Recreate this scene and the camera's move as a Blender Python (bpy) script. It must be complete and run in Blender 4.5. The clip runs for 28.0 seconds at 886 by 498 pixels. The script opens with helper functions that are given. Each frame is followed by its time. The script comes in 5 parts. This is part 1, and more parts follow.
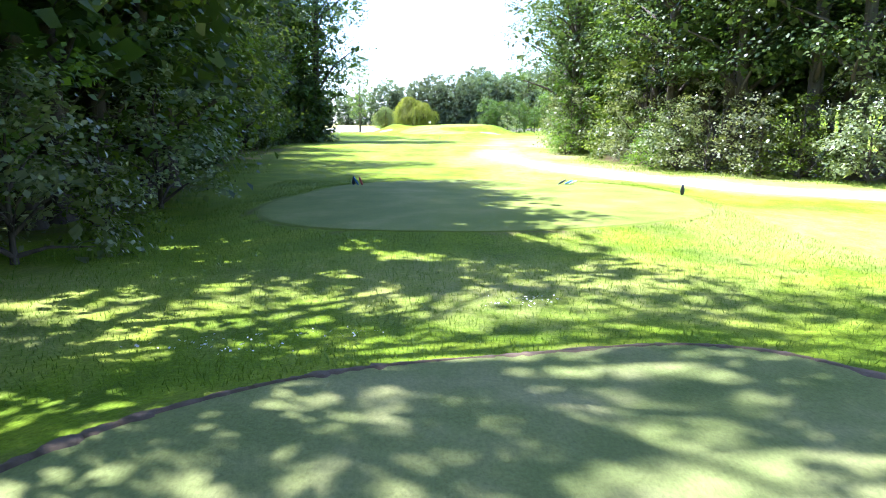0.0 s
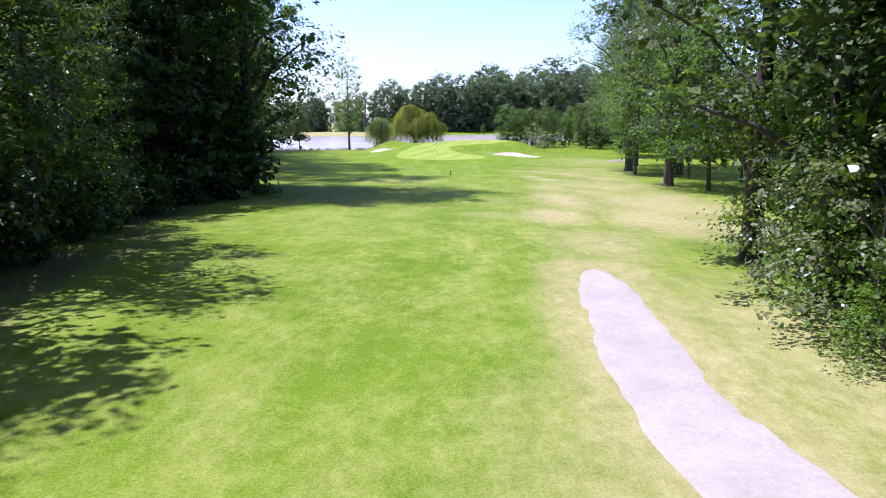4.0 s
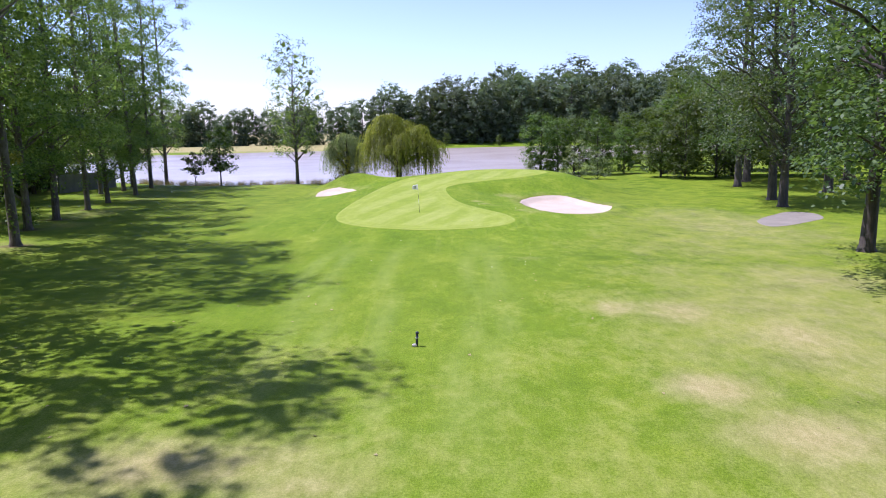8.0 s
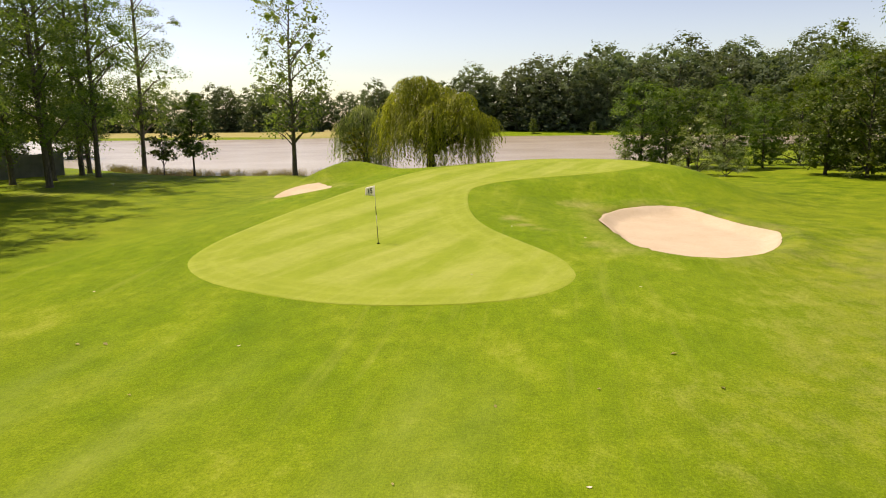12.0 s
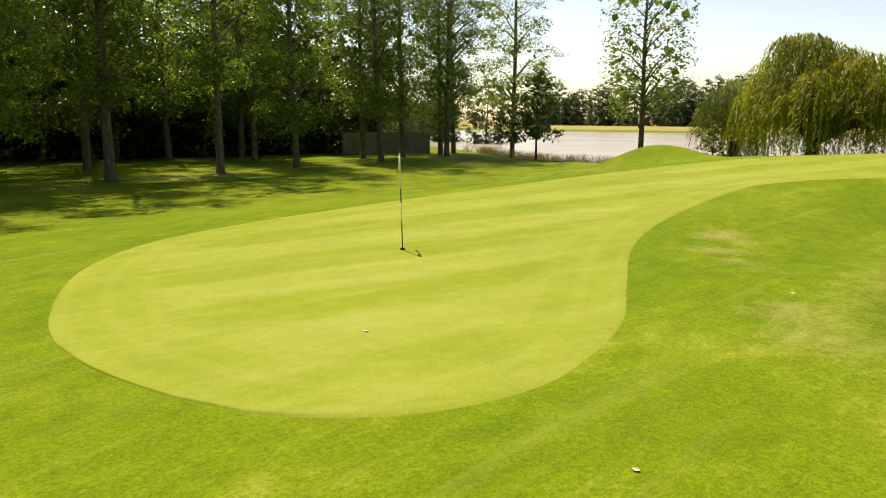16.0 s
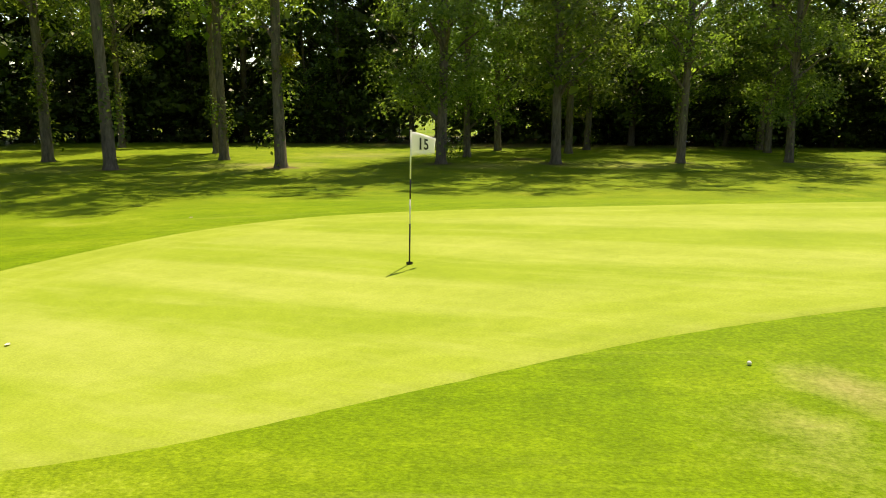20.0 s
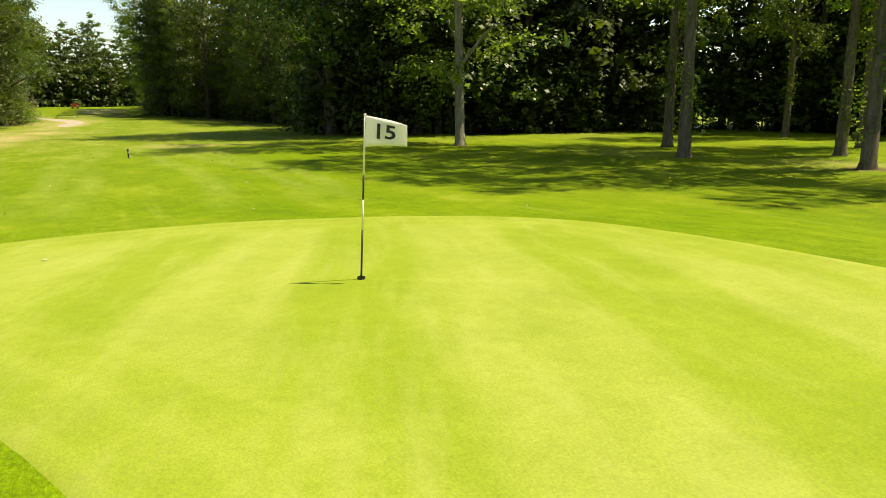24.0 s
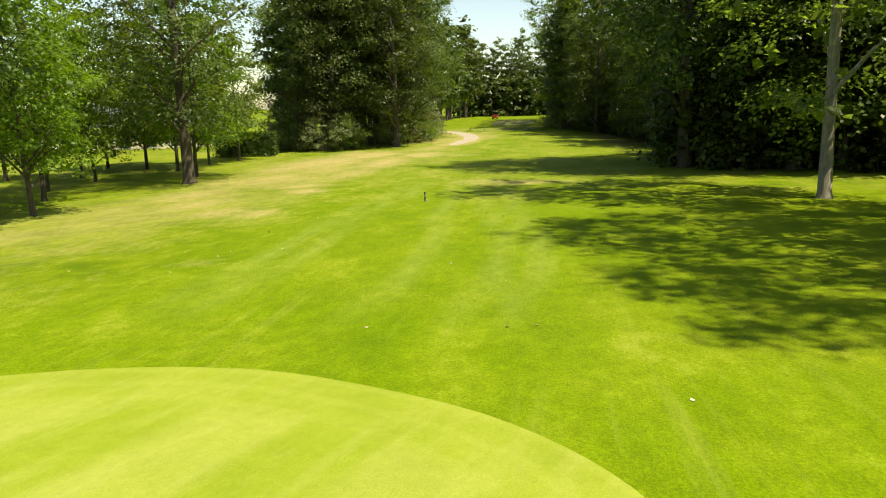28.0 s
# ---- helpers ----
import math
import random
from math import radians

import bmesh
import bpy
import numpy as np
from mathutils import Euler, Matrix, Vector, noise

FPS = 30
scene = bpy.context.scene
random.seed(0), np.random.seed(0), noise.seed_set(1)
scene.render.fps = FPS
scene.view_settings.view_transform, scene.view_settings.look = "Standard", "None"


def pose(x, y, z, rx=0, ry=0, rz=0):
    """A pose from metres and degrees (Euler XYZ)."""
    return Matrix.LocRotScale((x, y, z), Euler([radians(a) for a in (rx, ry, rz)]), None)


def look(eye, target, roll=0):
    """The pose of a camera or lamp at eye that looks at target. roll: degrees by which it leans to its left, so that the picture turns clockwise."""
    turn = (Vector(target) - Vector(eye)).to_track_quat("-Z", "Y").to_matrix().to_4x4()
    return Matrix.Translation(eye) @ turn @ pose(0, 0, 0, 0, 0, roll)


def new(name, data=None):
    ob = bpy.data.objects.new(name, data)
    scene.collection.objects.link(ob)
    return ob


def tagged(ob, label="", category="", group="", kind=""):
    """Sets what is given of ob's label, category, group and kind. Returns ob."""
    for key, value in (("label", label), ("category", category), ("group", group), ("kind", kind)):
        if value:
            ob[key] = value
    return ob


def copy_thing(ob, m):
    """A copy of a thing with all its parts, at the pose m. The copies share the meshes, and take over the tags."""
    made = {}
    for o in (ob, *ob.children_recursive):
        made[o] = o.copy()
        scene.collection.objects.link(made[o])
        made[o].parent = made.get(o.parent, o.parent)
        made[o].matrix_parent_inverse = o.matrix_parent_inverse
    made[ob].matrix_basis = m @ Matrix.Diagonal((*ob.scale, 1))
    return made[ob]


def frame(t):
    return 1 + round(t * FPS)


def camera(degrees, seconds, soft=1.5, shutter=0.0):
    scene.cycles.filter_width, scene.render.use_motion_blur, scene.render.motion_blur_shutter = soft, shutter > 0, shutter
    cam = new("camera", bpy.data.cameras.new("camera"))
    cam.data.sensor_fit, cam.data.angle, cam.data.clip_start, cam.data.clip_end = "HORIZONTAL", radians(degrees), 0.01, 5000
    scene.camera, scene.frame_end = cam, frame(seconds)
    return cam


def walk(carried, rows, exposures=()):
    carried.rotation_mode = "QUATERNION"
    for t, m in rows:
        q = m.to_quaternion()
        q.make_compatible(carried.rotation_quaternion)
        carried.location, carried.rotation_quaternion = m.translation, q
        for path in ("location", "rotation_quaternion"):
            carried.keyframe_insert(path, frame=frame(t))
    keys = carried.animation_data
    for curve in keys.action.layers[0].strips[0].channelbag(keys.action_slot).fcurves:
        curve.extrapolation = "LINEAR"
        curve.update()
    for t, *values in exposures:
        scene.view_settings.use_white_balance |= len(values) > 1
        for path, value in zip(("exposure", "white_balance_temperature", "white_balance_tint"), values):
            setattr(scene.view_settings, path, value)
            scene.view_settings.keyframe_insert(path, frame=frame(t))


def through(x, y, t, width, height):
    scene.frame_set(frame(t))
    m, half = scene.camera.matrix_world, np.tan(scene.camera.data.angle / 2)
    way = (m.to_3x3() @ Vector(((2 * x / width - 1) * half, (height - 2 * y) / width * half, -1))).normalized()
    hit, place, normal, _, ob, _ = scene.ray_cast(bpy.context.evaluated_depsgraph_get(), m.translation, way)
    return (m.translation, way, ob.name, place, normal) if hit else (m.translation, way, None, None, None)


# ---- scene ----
cam = camera(63.8, 28.0, soft=1.0)
PATH = [
    (0, (0.001, -146.335, 1.946), (0.033, -144.367, 1.596), 0.0),
    (0.5, (0.174, -143.580, 2.192), (0.202, -141.611, 1.841), -0.2),
    (1, (0.367, -139.970, 2.522), (0.389, -138.002, 2.173), -0.3),
    (1.5, (0.528, -135.918, 2.923), (0.545, -133.948, 2.576), -0.5),
    (2, (0.565, -130.704, 3.412), (0.571, -128.735, 3.061), -0.6),
    (2.5, (0.472, -125.475, 3.929), (0.476, -123.507, 3.576), -0.7),
    (3, (0.302, -120.038, 4.313), (0.312, -118.069, 3.958), -0.5),
    (3.5, (0.201, -114.185, 4.619), (0.210, -112.216, 4.266), -0.4),
    (5.5, (0.941, -87.197, 5.425), (0.932, -85.226, 5.087), -0.9),
    (6, (1.403, -80.686, 5.625), (1.382, -78.714, 5.292), -1.1),
    (6.5, (1.710, -74.037, 5.872), (1.688, -72.065, 5.537), -1.2),
    (7, (2.026, -67.407, 6.147), (1.998, -65.436, 5.814), -1.2),
    (7.5, (2.388, -60.781, 6.291), (2.356, -58.810, 5.952), -1.2),
    (8, (2.657, -54.443, 6.247), (2.624, -52.472, 5.917), -1.1),
    (8.5, (3.005, -48.812, 6.002), (2.963, -46.839, 5.678), -0.9),
    (9, (3.086, -43.763, 5.730), (3.040, -41.788, 5.414), -0.7),
    (9.5, (3.082, -39.454, 5.511), (3.037, -37.480, 5.194), -0.7),
    (10.5, (3.674, -32.644, 5.196), (3.565, -30.676, 4.860), -0.8),
    (11, (4.448, -29.966, 4.886), (4.283, -28.001, 4.548), -0.8),
    (11.5, (5.269, -27.558, 4.725), (5.050, -25.601, 4.374), -0.8),
    (13.5, (9.081, -18.869, 3.353), (8.439, -17.004, 3.021), 0.2),
    (14, (9.864, -17.193, 3.287), (9.076, -15.386, 2.950), 0.1),
    (14.5, (10.509, -15.416, 3.212), (9.575, -13.683, 2.861), -0.1),
    (15, (11.081, -13.603, 3.109), (9.980, -11.971, 2.756), -0.2),
    (15.5, (11.532, -12.018, 3.008), (10.272, -10.506, 2.654), -0.0),
    (16, (11.868, -10.421, 2.901), (10.466, -9.039, 2.544), 0.2),
    (16.5, (12.065, -8.900, 2.793), (10.537, -7.660, 2.436), 0.4),
    (17, (12.207, -7.415, 2.707), (10.566, -6.330, 2.347), 0.5),
    (17.5, (12.292, -5.953, 2.644), (10.554, -5.033, 2.281), 0.6),
    (18, (12.329, -4.468, 2.596), (10.508, -3.726, 2.228), 0.6),
    (18.5, (12.162, -2.992, 2.558), (10.276, -2.440, 2.185), 0.7),
    (19, (11.982, -1.467, 2.541), (10.046, -1.136, 2.164), 0.7),
    (19.5, (11.686, 0.028, 2.535), (9.726, 0.123, 2.151), 0.6),
    (20, (11.272, 1.400, 2.512), (9.316, 1.252, 2.125), 0.2),
    (21.5, (8.922, 5.099, 2.446), (7.161, 4.238, 2.048), 0.3),
    (23.5, (4.330, 8.282, 2.370), (3.245, 6.653, 1.959), -0.3),
    (24, (3.030, 8.696, 2.358), (2.173, 6.937, 1.944), -0.3),
    (24.5, (1.687, 8.750, 2.339), (1.080, 6.891, 1.923), -0.6),
    (25, (0.538, 8.750, 2.301), (0.178, 6.827, 1.885), -0.8),
    (25.5, (-0.630, 8.600, 2.247), (-0.747, 6.647, 1.830), -1.0),
    (26, (-1.743, 8.540, 2.249), (-1.664, 6.584, 1.836), -1.1),
    (26.5, (-2.778, 8.491, 2.318), (-2.598, 6.542, 1.905), -1.3),
    (27, (-3.553, 7.940, 2.580), (-3.321, 5.997, 2.155), -1.3),
    (27.5, (-4.010, 6.508, 3.275), (-3.760, 4.568, 2.857), -1.3),
    (28, (-4.480, 4.230, 4.310), (-4.215, 2.288, 3.912), -1.4),
]
EXPOSURES = [(0, 1.98, 5350, 24), (1.5, 1.46, 5350, 30), (3, 0.8, 5350, 34), (6, 0.44, 5380, 40), (8, 0.28, 5450, 40), (9, 0.14, 5650, 36), (10, 0.07, 6600, 29), (11, 0.03, 7600, 25), (14, -0.05, 9000, 18), (20, 0.44, 9000, 9), (28, 0.40, 9000, 4)]
walk(cam, [(t, look(eye, target, roll)) for t, eye, target, roll in PATH], EXPOSURES)

# ---------------------------------------------------------------- light
SUN_EL, SUN_AZ = 64.5, 165.0          # degrees; the azimuth turns from +x towards +y
el, az = radians(SUN_EL), radians(SUN_AZ)
to_sun = Vector((math.cos(az) * math.cos(el), math.sin(az) * math.cos(el), math.sin(el)))
sun = new("sun", bpy.data.lights.new("sun", "SUN"))
sun.data.energy, sun.data.angle, sun.data.color = 5.0, radians(0.55), (1.0, 0.955, 0.87)
sun.matrix_world = look(to_sun * 200, (0, 0, 0))
world = bpy.data.worlds.new("sky")
scene.world = world
world.use_nodes = True
wn = world.node_tree
sky = wn.nodes.new("ShaderNodeTexSky")
sky.sky_type, sky.sun_disc = "NISHITA", False
sky.sun_elevation, sky.sun_rotation = el, math.atan2(to_sun.x, to_sun.y)
sky.air_density, sky.dust_density, sky.ozone_density = 1.0, 0.6, 1.0
wn.nodes["Background"].inputs["Strength"].default_value = 0.09
# a clear summer sky: deep overhead, pale and bright towards the horizon
haze = wn.nodes.new("ShaderNodeMixRGB")
haze.blend_type = "MULTIPLY"
haze.inputs[0].default_value = 1.0
pale = wn.nodes.new("ShaderNodeMixRGB")
pale.blend_type = "MULTIPLY"
pale.inputs[0].default_value, pale.inputs[2].default_value = 1.0, (0.285, 0.30, 0.325, 1.0)
thin = wn.nodes.new("ShaderNodeHueSaturation")
thin.inputs["Saturation"].default_value = 0.58
wn.links.new(sky.outputs[0], thin.inputs["Color"])
wn.links.new(thin.outputs[0], pale.inputs[1])
wn.links.new(pale.outputs[0], haze.inputs[1])
wn.links.new(thin.outputs[0], haze.inputs[2])
wn.links.new(haze.outputs[0], wn.nodes["Background"].inputs["Color"])


# ---------------------------------------------------------------- materials
def material(name):
    m = bpy.data.materials.new(name)
    m.use_nodes = True
    t = m.node_tree
    return m, t, t.nodes["Principled BSDF"]


def node(t, kind, **values):
    n = t.nodes.new("ShaderNode" + kind)
    for k, v in values.items():
        n.inputs[k.replace("_", " ")].default_value = v
    return n


def noise_of(t, scale, detail=4.0, rough=0.55, coords=None, stretch=None):
    n = node(t, "TexNoise", Scale=scale, Detail=detail, Roughness=rough)
    if coords is None:
        coords = t.nodes.new("ShaderNodeTexCoord").outputs["Object"]
    if stretch:
        mp = t.nodes.new("ShaderNodeMapping")
        mp.inputs["Scale"].default_value = stretch
        t.links.new(coords, mp.inputs["Vector"])
        coords = mp.outputs["Vector"]
    t.links.new(coords, n.inputs["Vector"])
    return n.outputs["Fac"]


def ramp(t, fac, *stops):
    r = t.nodes.new("ShaderNodeValToRGB")
    e = r.color_ramp.elements
    while len(e) < len(stops):
        e.new(0.5)
    for el_, (p, c) in zip(e, stops):
        el_.position, el_.color = p, (*c, 1) if len(c) == 3 else c
    t.links.new(fac, r.inputs["Fac"])
    return r.outputs["Color"]


def grey(t, fac, a, b):
    m = t.nodes.new("ShaderNodeMapRange")
    m.inputs["From Min"].default_value, m.inputs["From Max"].default_value = a, b
    t.links.new(fac, m.inputs["Value"])
    return m.outputs["Result"]


def mixed(t, fac, a, b, blend="MIX"):
    m = t.nodes.new("ShaderNodeMix")
    m.data_type, m.blend_type = "RGBA", blend
    ins = [i for i in m.inputs if i.enabled]
    for sock, v in zip(ins, (fac, a, b)):
        if isinstance(v, (int, float)):
            sock.default_value = v
        elif isinstance(v, tuple):
            sock.default_value = (*v, 1) if len(v) == 3 else v
        else:
            t.links.new(v, sock)
    return [o for o in m.outputs if o.enabled][0]


def calc(t, op, a, b=None):
    m = t.nodes.new("ShaderNodeMath")
    m.operation = op
    for sock, v in zip(m.inputs, (a, b)):
        if v is None:
            continue
        if isinstance(v, (int, float)):
            sock.default_value = v
        else:
            t.links.new(v, sock)
    return m.outputs[0]


def bumped(t, p, fac, strength, distance):
    b = node(t, "Bump", Strength=strength, Distance=distance)
    t.links.new(fac, b.inputs["Height"])
    t.links.new(b.outputs["Normal"], p.inputs["Normal"])


def attr(t, name):
    a = t.nodes.new("ShaderNodeAttribute")
    a.attribute_name = name
    return a


def plain(name, col, rough=0.5, metal=0.0, vary=0.15, scale=8.0):
    m, t, p = material(name)
    f = noise_of(t, scale)
    t.links.new(ramp(t, f, (0.3, tuple(c * (1 - vary) for c in col)), (0.7, tuple(min(1, c * (1 + vary)) for c in col))), p.inputs["Base Color"])
    p.inputs["Roughness"].default_value, p.inputs["Metallic"].default_value = rough, metal
    return m


def turf(name, dark, mid, light, fine=45.0):
    """Short grass: patches at three sizes, a fibrous grain and a nap."""
    m, t, p = material(name)
    big, medium = noise_of(t, 0.09, 3), noise_of(t, 0.7, 5, 0.6)
    small = noise_of(t, fine, 3, 0.7, stretch=(1, 0.6, 1))
    c = ramp(t, medium, (0.3, dark), (0.5, mid), (0.72, light))
    c = mixed(t, grey(t, big, 0.35, 0.65), c, mixed(t, 0.35, c, light), "MIX")
    c = mixed(t, 0.55, c, ramp(t, small, (0.25, (0.55, 0.55, 0.55)), (0.75, (1.35, 1.3, 1.3))), "MULTIPLY")
    t.links.new(c, p.inputs["Base Color"])
    p.inputs["Roughness"].default_value = 0.75
    p.inputs["Specular IOR Level"].default_value = 0.06
    bumped(t, p, small, 0.5, 0.03)
    return m, t, p, c


def make_ground_material():
    """Rough grass with mown, worn, dry and bare parts, told by the terrain's zone layer."""
    m, t, p, c = turf("rough_grass", (0.080, 0.148, 0.009), (0.142, 0.228, 0.011), (0.238, 0.305, 0.024), 22.0)
    layer = attr(t, "zone")
    zone, tracks = layer.outputs["Color"], layer.outputs["Alpha"]
    sep = t.nodes.new("ShaderNodeSeparateColor")
    t.links.new(zone, sep.inputs["Color"])
    dry, mown, bare = sep.outputs[0], sep.outputs[1], sep.outputs[2]
    n0, n1 = noise_of(t, 0.11, 4, 0.6), noise_of(t, 0.42, 6, 0.68, stretch=(1.0, 0.6, 1.0))
    n2, n3 = noise_of(t, 2.8, 5, 0.68, stretch=(1.0, 0.55, 1.0)), noise_of(t, 16.0, 4, 0.75)
    streak = noise_of(t, 1.1, 4, 0.62, stretch=(2.4, 0.10, 1.0))
    rubbed = calc(t, "ADD", calc(t, "MULTIPLY", n1, 0.5), calc(t, "ADD", calc(t, "MULTIPLY", n2, 0.3), calc(t, "MULTIPLY", n3, 0.2)))
    lush, pale = (0.104, 0.196, 0.007), (0.220, 0.308, 0.019)
    mown_c = ramp(t, n1, (0.28, lush), (0.5, (0.140, 0.235, 0.008)), (0.72, pale))
    mown_c = mixed(t, calc(t, "MULTIPLY", grey(t, n0, 0.4, 0.7), 0.35), mown_c, (0.205, 0.280, 0.022))
    mown_c = mixed(t, 0.5, mown_c, ramp(t, n2, (0.28, (0.62, 0.66, 0.6)), (0.72, (1.38, 1.32, 1.4))), "MULTIPLY")
    n4 = noise_of(t, 48.0, 3, 0.75, stretch=(1.0, 0.5, 1.0))
    mown_c = mixed(t, 0.65, mown_c, ramp(t, n3, (0.25, (0.45, 0.5, 0.45)), (0.75, (1.5, 1.45, 1.4))), "MULTIPLY")
    mown_c = mixed(t, 0.6, mown_c, ramp(t, n4, (0.25, (0.45, 0.5, 0.45)), (0.75, (1.55, 1.5, 1.4))), "MULTIPLY")
    mown_c = mixed(t, calc(t, "MULTIPLY", grey(t, streak, 0.56, 0.78), 0.35), mown_c, (0.29, 0.345, 0.06))
    c = mixed(t, 0.65, c, ramp(t, n3, (0.25, (0.45, 0.5, 0.45)), (0.75, (1.5, 1.45, 1.4))), "MULTIPLY")
    c = mixed(t, 0.6, c, ramp(t, n4, (0.25, (0.45, 0.5, 0.45)), (0.75, (1.55, 1.5, 1.4))), "MULTIPLY")
    c = mixed(t, mown, c, mown_c)
    c = mixed(t, calc(t, "MULTIPLY", tracks, calc(t, "MULTIPLY", n2, 0.7)), c, (0.27, 0.34, 0.075))
    dry_c = mixed(t, 0.35, ramp(t, n2, (0.3, (0.31, 0.265, 0.085)), (0.7, (0.50, 0.42, 0.20))), ramp(t, n3, (0.3, (0.20, 0.21, 0.05)), (0.7, (0.56, 0.48, 0.25))))
    k = calc(t, "ADD", calc(t, "MULTIPLY", dry, 1.15), calc(t, "MULTIPLY", calc(t, "SUBTRACT", rubbed, 0.5), 1.9))
    c = mixed(t, calc(t, "MULTIPLY", grey(t, k, 0.12, 1.15), 0.9), c, dry_c)
    bare_c = mixed(t, 0.5, ramp(t, n3, (0.3, (0.085, 0.058, 0.03)), (0.7, (0.20, 0.15, 0.085))), ramp(t, n2, (0.35, (0.07, 0.075, 0.02)), (0.65, (0.15, 0.115, 0.06))))
    k2 = calc(t, "ADD", calc(t, "MULTIPLY", bare, 1.2), calc(t, "MULTIPLY", calc(t, "SUBTRACT", rubbed, 0.5), 2.2))
    c = mixed(t, grey(t, k2, 0.4, 0.9), c, bare_c)
    t.links.new(c, p.inputs["Base Color"])
    for n in t.nodes:
        if n.bl_idname == "ShaderNodeBump":
            n.inputs["Strength"].default_value, n.inputs["Distance"].default_value = 0.7, 0.035
    return m


def make_green_material():
    """Putting turf: mown stripes, scuffs, and the rings that the mower leaves along the rim."""
    m, t, p, c = turf("green_turf", (0.230, 0.314, 0.036), (0.264, 0.348, 0.042), (0.302, 0.382, 0.056), 60.0)
    co = t.nodes.new("ShaderNodeTexCoord").outputs["Object"]
    mp = t.nodes.new("ShaderNodeMapping")
    mp.inputs["Rotation"].default_value = (0, 0, radians(19))
    t.links.new(co, mp.inputs["Vector"])
    w = node(t, "TexWave", Scale=0.095, Distortion=0.7, Detail=3.0)
    w.wave_type, w.bands_direction = "BANDS", "X"
    t.links.new(mp.outputs["Vector"], w.inputs["Vector"])
    rim = attr(t, "rim").outputs["Fac"]
    inner = grey(t, rim, 1.4, 1.9)
    stripes = ramp(t, w.outputs["Fac"], (0.3, (0.88, 0.93, 0.72)), (0.7, (1.09, 1.05, 1.35)))
    rings = ramp(t, calc(t, "SINE", calc(t, "MULTIPLY", rim, 9.0)), (0.1, (0.955, 0.97, 0.88)), (0.9, (1.02, 1.015, 1.05)))
    c = mixed(t, 1.0, c, mixed(t, inner, rings, stripes), "MULTIPLY")
    along_n = node(t, "TexNoise", Scale=0.9, Detail=6.0, Roughness=0.7)
    squeeze = t.nodes.new("ShaderNodeMapping")
    squeeze.inputs["Scale"].default_value = (1.6, 0.28, 1.0)
    t.links.new(mp.outputs["Vector"], squeeze.inputs["Vector"])
    t.links.new(squeeze.outputs["Vector"], along_n.inputs["Vector"])
    c = mixed(t, calc(t, "MULTIPLY", grey(t, along_n.outputs["Fac"], 0.48, 0.72), 0.45), c, (0.39, 0.43, 0.12))
    fleck = noise_of(t, 5.0, 5, 0.7)
    c = mixed(t, 0.4, c, ramp(t, fleck, (0.3, (0.82, 0.86, 0.7)), (0.7, (1.16, 1.12, 1.25))), "MULTIPLY")
    t.links.new(c, p.inputs["Base Color"])
    for n in t.nodes:
        if n.bl_idname == "ShaderNodeBump":
            n.inputs["Strength"].default_value, n.inputs["Distance"].default_value = 0.3, 0.008
    return m


def make_sand_material(name, a, b, grain=40.0):
    m, t, p = material(name)
    n1, n2, n3 = noise_of(t, 0.8, 5), noise_of(t, 7.0, 5, 0.65), noise_of(t, grain, 3)
    c = mixed(t, 0.45, ramp(t, n1, (0.3, a), (0.7, b)), ramp(t, n2, (0.3, a), (0.7, b)))
    c = mixed(t, 0.25, c, ramp(t, n3, (0.3, tuple(v * 0.6 for v in a)), (0.7, b)))
    t.links.new(c, p.inputs["Base Color"])
    p.inputs["Roughness"].default_value = 0.9
    bumped(t, p, n2, 0.5, 0.05)
    return m


def leaf_material(name, dark, light, gloss=0.45, through=0.32, tint=(1.9, 2.0, 0.75), shine=0.35):
    """Leaves: tone by bough (slow noise), by leaf (island) and by tree, with light passing through the blade."""
    m, t, p = material(name)
    g, o = t.nodes.new("ShaderNodeNewGeometry"), t.nodes.new("ShaderNodeObjectInfo")
    f = calc(t, "ADD", calc(t, "MULTIPLY", g.outputs["Random Per Island"], 0.45), calc(t, "MULTIPLY", noise_of(t, 0.45, 3, 0.6), 0.55))
    c = ramp(t, f, (0.22, dark), (0.55, tuple((a + b) / 2 for a, b in zip(dark, light))), (0.85, light))
    h = t.nodes.new("ShaderNodeHueSaturation")
    t.links.new(c, h.inputs["Color"])
    t.links.new(grey_to(t, o.outputs["Random"], 0.482, 0.515), h.inputs["Hue"])
    t.links.new(grey_to(t, o.outputs["Random"], 0.8, 1.2), h.inputs["Value"])
    t.links.new(h.outputs[0], p.inputs["Base Color"])
    p.inputs["Roughness"].default_value = gloss
    p.inputs["Specular IOR Level"].default_value = shine
    tr = t.nodes.new("ShaderNodeBsdfTranslucent")
    lift = mixed(t, 1.0, h.outputs[0], tint, "MULTIPLY")
    t.links.new(lift, tr.inputs["Color"])
    mx = t.nodes.new("ShaderNodeMixShader")
    mx.inputs[0].default_value = through
    t.links.new(p.outputs[0], mx.inputs[1])
    t.links.new(tr.outputs[0], mx.inputs[2])
    t.links.new(mx.outputs[0], t.nodes["Material Output"].inputs["Surface"])
    return m


def grey_to(t, fac, a, b):
    m = t.nodes.new("ShaderNodeMapRange")
    m.inputs["To Min"].default_value, m.inputs["To Max"].default_value = a, b
    t.links.new(fac, m.inputs["Value"])
    return m.outputs["Result"]


